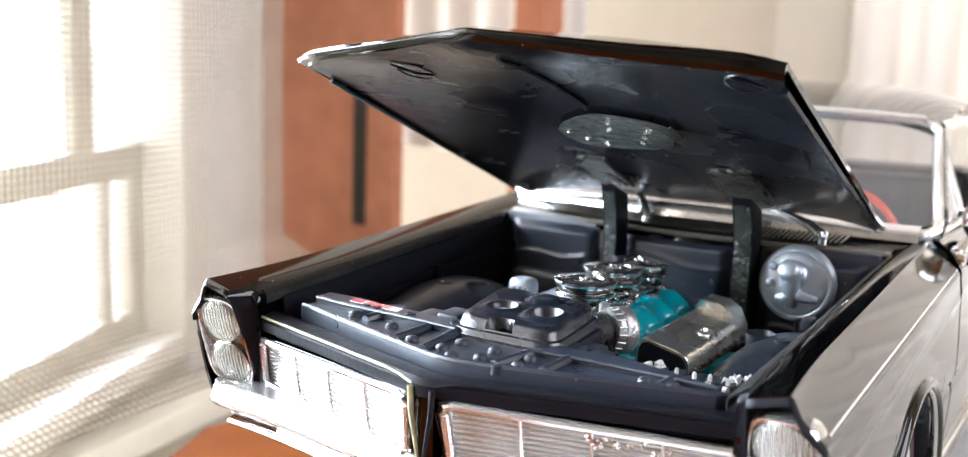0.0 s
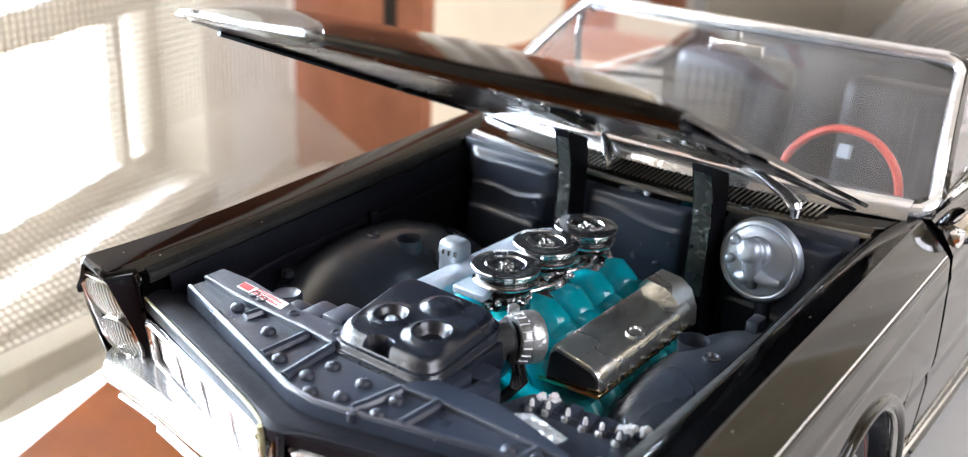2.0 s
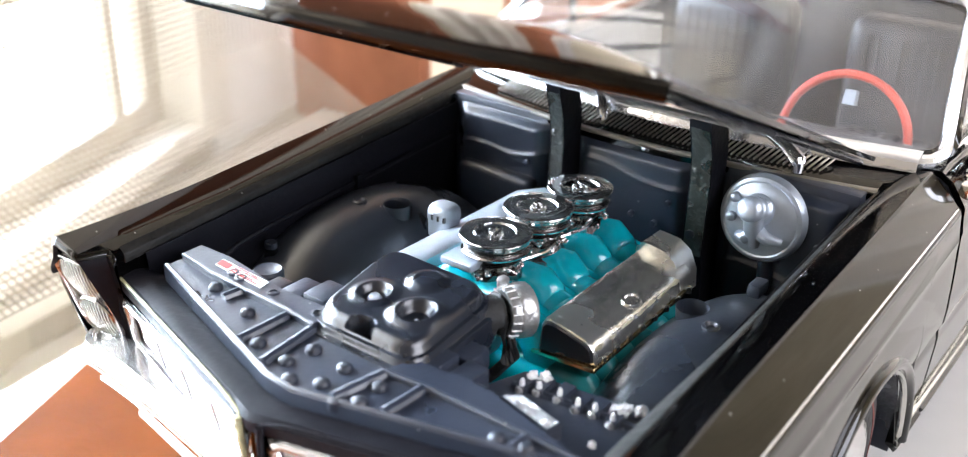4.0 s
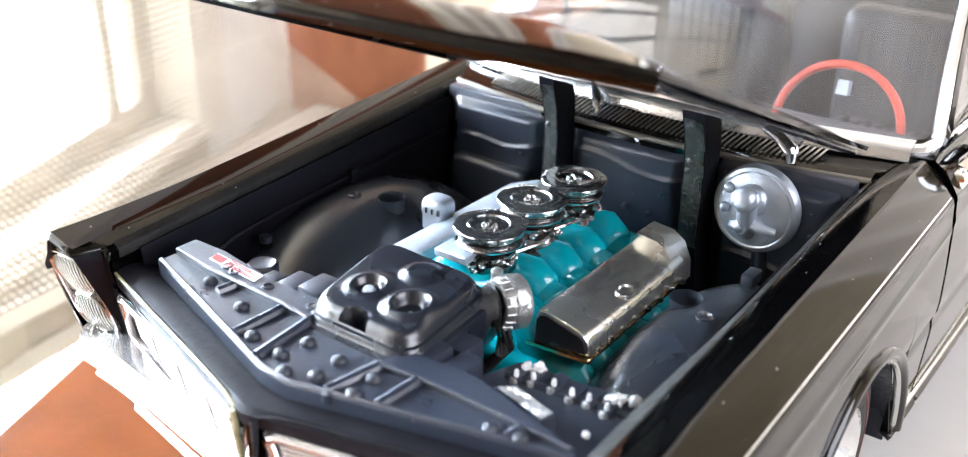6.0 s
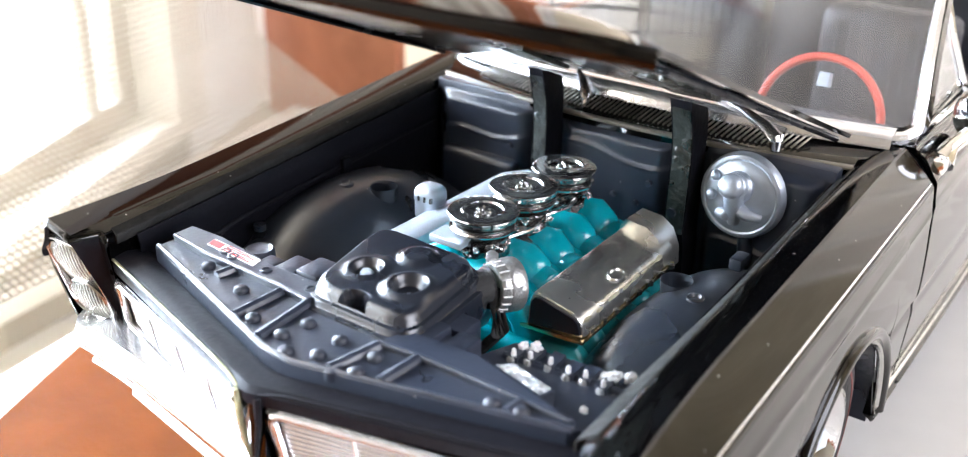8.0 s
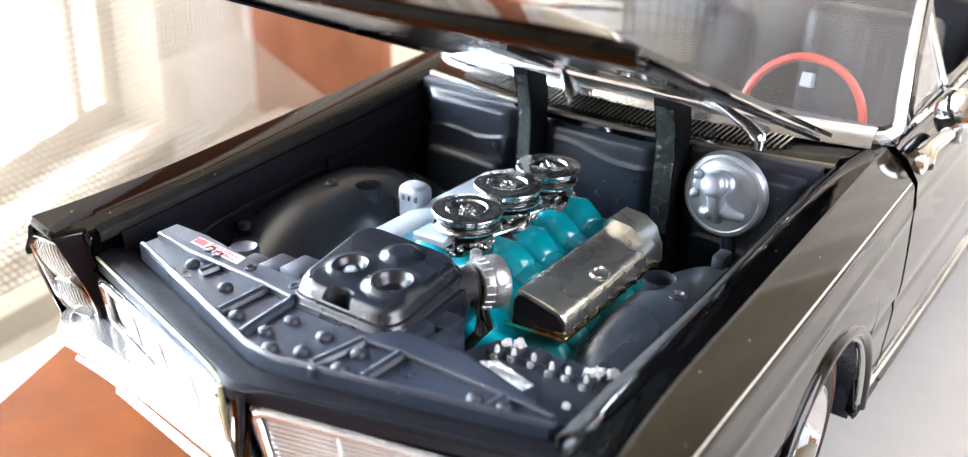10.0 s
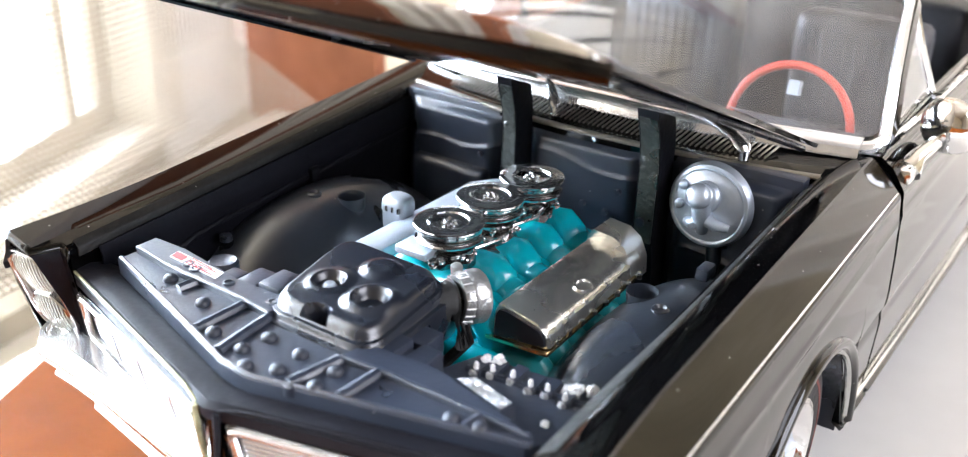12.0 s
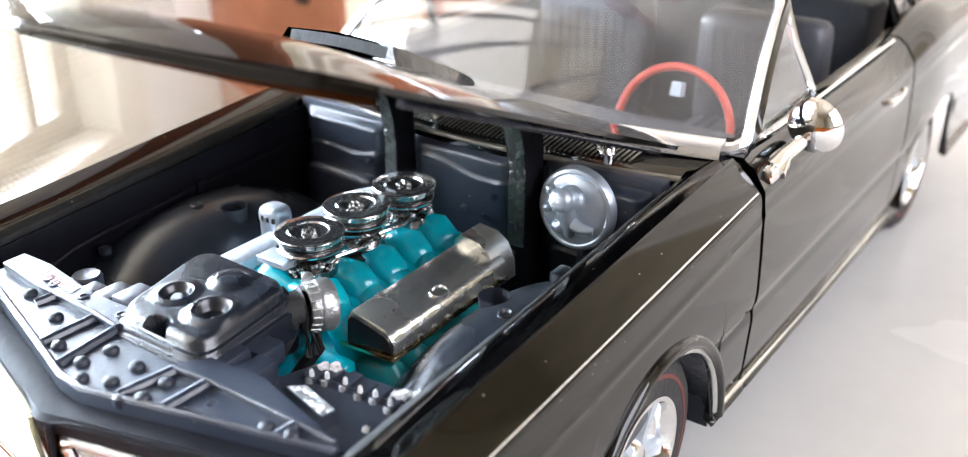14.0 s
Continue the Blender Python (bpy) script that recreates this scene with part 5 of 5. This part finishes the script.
part("bumper_apron", sheet(loft(apron), 0.006), BRIGHTTRIM, bp, "", 60)
part("lower_lip", bumper([(-0.090, 0.496), (-0.045, 0.494), (-0.031, 0.488), (-0.026, 0.479), (-0.029, 0.469), (-0.043, 0.461), (-0.090, 0.459)], -0.71, 0.71), CHROME, bp, "chrome lower bumper lip", 60)
part("bumper_backing", bumper([(-0.075, 0.540), (-0.068, 0.540), (-0.068, 0.470), (-0.075, 0.470)], -0.80, 0.80), DARKCHROME, bp)
for s in (-1, 1):
    ends = (0.06, 0.50) if s > 0 else (-0.50, -0.06)
    part("signal_pod", bevelled(bumper([(-0.07, 0.530), (-0.014, 0.531), (-0.008, 0.520), (-0.003, 0.504), (-0.001, 0.493), (-0.012, 0.486), (-0.07, 0.484)], *ends), 0.006), GRILLEM, bp, "bright rounded signal pod", 60)

# ---- wheels ----
for s in (-1, 1):
    for y in (YW, YR):
        m = Matrix.Translation((s * 0.875, y, ZW)) @ Matrix.Rotation(radians(90 * s), 4, "Y")
        w = base("wheel", s * 0.875, y, ZW)
        w.parent, w.matrix_parent_inverse = car, world_of(car).inverted()
        part("tyre", lathe([(0.2, -0.1), (0.32, -0.1), (0.345, -0.075), (0.35, -0.03), (0.35, 0.03), (0.345, 0.075), (0.32, 0.1), (0.27, 0.107), (0.22, 0.105), (0.2, 0.09)], m, 56), RUBBER, w, "black tyre with a red line")
        part("red_line", lathe([(0.272, 0.105), (0.272, 0.1085), (0.284, 0.1075), (0.284, 0.103)], m, 56), REDLINE, w)
        rimp = part("rim", lathe([(0.218, 0.10), (0.215, 0.112), (0.20, 0.112), (0.19, 0.10), (0.175, 0.06), (0.07, 0.05), (0.06, 0.08), (0.045, 0.09), (0, 0.092)], m, 44), CHROME, w, "chrome sports wheel rim")
        for k in range(5):
            a = 2 * math.pi * k / 5
            part("spoke", loft([[m @ Vector((r * math.cos(a + d / r), r * math.sin(a + d / r), h)) for d, h in ((-q, 0.055), (-q * 0.6, 0.085), (q * 0.6, 0.085), (q, 0.055))] for r, q in ((0.05, 0.02), (0.12, 0.026), (0.185, 0.036))], True, True), SILVER, rimp)

# ---- window side ----
WDIR, WN = Vector((-0.156, 0.988, 0)), Vector((0.988, 0.156, 0))
WO = Vector((-5.88, 3.59, 0))


def wall_box(a0, a1, n0, n1, z0, z1, bevel=0.0):
    """A box set along the window wall: a along it, n into the room."""
    bm = box(a0, a1, n0, n1, z0, z1, bevel)
    for v in bm.verts:
        v.co = WO + WDIR * v.co.x + WN * v.co.y + Vector((0, 0, v.co.z))
    return bm


room_piece("backdrop", wall_box(-40, 30, -14, -13.9, -20, 40), GLOW, "overexposed daylight outside the window", "sky")
room_piece("wall_west", wall_box(-12, 2.75, -0.8, -0.05, -15, -1.55), WALL, "cream wall below the window", "wall")
room_piece("wall_west_high", wall_box(-12, 2.75, -0.8, -0.05, 23, 35), WALL, "cream wall above the window", "wall")
room_piece("wall_west_far", wall_box(-60, -12, -0.8, -0.05, -15, 35), WALL, "cream wall beside the window", "wall")
VDIR, VN, VO = Vector((-0.423, 0.906, 0)), Vector((0.906, 0.423, 0)), Vector((-5.906, 3.562, 0))


def slant_box(a0, a1, n0, n1, z0, z1, bevel=0.0):
    """A box set along the slanting window by the corner."""
    bm = box(a0, a1, n0, n1, z0, z1, bevel)
    for v in bm.verts:
        v.co = VO + VDIR * v.co.x + VN * v.co.y + Vector((0, 0, v.co.z))
    return bm


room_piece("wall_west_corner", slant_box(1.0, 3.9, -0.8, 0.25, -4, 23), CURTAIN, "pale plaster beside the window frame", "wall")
room_piece("wall_west_low", slant_box(-3.2, 1.0, -0.8, 0.20, -4, -1.12), WALL, "cream wall below the slanting window", "wall")
win = tagged(part("window_1", slant_box(0.20, 0.45, -0.10, 0.06, -0.95, 0.53, 0.02), FRAMEBACKLIT), "cream painted wooden window with several lights", "window", kind="structure")
part("jamb", slant_box(0.44, 1.0, -0.10, 0.45, -1.13, 23, 0.03), FRAMESUNLIT, win)
part("bottom_architrave", slant_box(-3.2, 0.44, 0.05, 0.45, -1.13, -0.93, 0.03), FRAMESUNLIT, win)
part("bottom_rail", slant_box(-3.2, 0.45, -0.10, 0.058, -0.96, -0.69, 0.02), FRAMEBACKLIT, win)
part("transom", slant_box(-3.2, 0.45, -0.10, 0.08, 0.52, 0.80, 0.02), FRAMEBACKLIT, win)
part("mullion", slant_box(-0.26, -0.15, -0.06, 0.056, -0.70, 0.53, 0.015), FRAMEBACKLIT, win)
part("mullion", slant_box(-0.69, -0.38, -0.06, 0.06, 0.79, 23, 0.02), FRAMEBACKLIT, win)
part("mullion", slant_box(-2.5, -2.2, -0.06, 0.06, -0.70, 23, 0.02), FRAMEBACKLIT, win)
part("bottom_rail", wall_box(-12, -3.4, -0.5, 0.05, -1.5, -0.78, 0.05), FRAMEBACKLIT, win)
part("window_sill", wall_box(-12, 2.4, 0.14, 0.80, -1.62, -1.37, 0.05), FRAMESUNLIT, win)
part("apron", wall_box(-12, 2.6, 0.10, 0.72, -2.0, -1.62, 0.04), FRAMEBACKLIT, win)
part("sill_board", wall_box(-12, 2.6, 0.72, 1.55, -2.1, -1.85, 0.04), FRAMESUNLIT, win)
part("sill_board", wall_box(-12, 2.6, 1.55, 2.2, -1.9, -1.45, 0.04), BEIGEPAINT, win)
part("sill_board", wall_box(-12, 2.6, 2.2, 2.9, -1.5, -0.95, 0.04), FRAMEBACKLIT, win)
part("sill_board", wall_box(-12, 2.6, 2.9, 3.35, -1.2, -0.45, 0.04), BEIGEPAINT, win)
part("sill_board", wall_box(-12, 2.6, 3.35, 4.1, -1.2, -0.30, 0.04), SILLSTONE, win)
part("transom", wall_box(-12, -3.4, -0.45, 0.1, 0.49, 0.76, 0.04), FRAMEBACKLIT, win)
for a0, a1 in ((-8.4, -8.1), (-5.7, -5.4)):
    part("mullion", wall_box(a0, a1, -0.45, 0.06, -0.8, 23, 0.04), FRAMEBACKLIT, win)


def net():
    """Fine net hung before the window, woven of single threads."""
    verts, faces = [], []

    def thread(p, q, k, t=0.0055):
        side = (Vector((0, 0, 1)) if k else WDIR) * t
        i = len(verts)
        for e in (p, q):
            verts.extend([(e + side) * U, (e - side) * U, (e + WN * t * 1.5) * U])
        faces.extend([(i, i + 1, i + 4, i + 3), (i + 1, i + 2, i + 5, i + 4), (i + 2, i, i + 3, i + 5)])
    def hang(a, s):
        """A point of the net, s down its length from the top; its foot sweeps out over the sill."""
        z, n = 4.2 - s, 2.0
        if s > 3.9:
            z, n = 0.3 - 0.48 * (s - 3.9), 2.0 + 0.877 * (s - 3.9)
        return WO + WDIR * (a + 0.012 * math.sin(3.1 * a + 2.0 * s)) + WN * (n + 0.03 * math.sin(2.3 * a)) + Vector((0, 0, z))

    drops = along(0.0, 4.87, 26)
    for j in range(124):
        a = -5.6 + 0.042 * j
        for s, q in zip(drops, drops[1:]):
            thread(hang(a, s), hang(a, q), False)
    for j in range(117):
        s = 0.042 * j
        runs = along(-5.6, -0.43, 24)
        for a, q in zip(runs, runs[1:]):
            thread(hang(a, s), hang(q, s), True)
    me = bpy.data.meshes.new("window_net")
    me.from_pydata(verts, [], faces)
    me.materials.append(NET)
    return new("window_net", me)


tagged(net(), "fine cream net hung before the window", "net", kind="stuff")

# ---- beyond the car ----
post = tagged(part("door_post", box(-6.6, -4.78, 6.05, 6.2, -15, 30, 0.03), DOORWOOD), "red-brown varnished wooden door post", "door post", kind="structure")
part("hinge_plate", box(-5.30, -5.14, 6.03, 6.06, -0.1, 1.3, 0.01), DARKMETAL, post, "black iron hinge")
tagged(part("low_cupboard", box(-4.68, 0.5, 7.2, 9.0, -15, -0.05, 0.06), DOORWOOD), "red-brown varnished low wooden cupboard", "cupboard")
tagged(part("door_post", box(-6.2, -5.7, 10.6, 11.2, -15, 30, 0.05), DOORWOOD), "red-brown varnished wooden door post", "door post", kind="structure")


def drape(x0, x1, y, z0, z1, folds, depth):
    rows = []
    for z in along(z0, z1, 6):
        rows.append([(x0 + (x1 - x0) * k, y + depth * math.sin(folds * 2 * math.pi * k) + 0.3 * depth * math.sin(5 * folds * k + 1.3), z) for k in along(0, 1, folds * 10)])
    return sheet(loft(rows), 0.03)


tagged(part("curtain", drape(-9.5, -5.8, 12.0, 0.1, 30, 5, 0.12), CURTAIN, None, "", 180), "white cloth curtain hanging in folds", "curtain")
room_piece("wall_back", box(-26, -4.6, 17.5, 17.8, -15, 35), WALL, "cream wall behind the car", "wall")
room_piece("wall_return", box(-4.9, -4.6, 17.8, 28.5, -15, 35), WALL, "cream wall return at the corner", "wall")
tagged(part("curtain", drape(-8, 14.0, 23, -15, 34, 16, 0.45), SHEER, None, "", 180), "sheer white curtain lit by a window", "curtain")
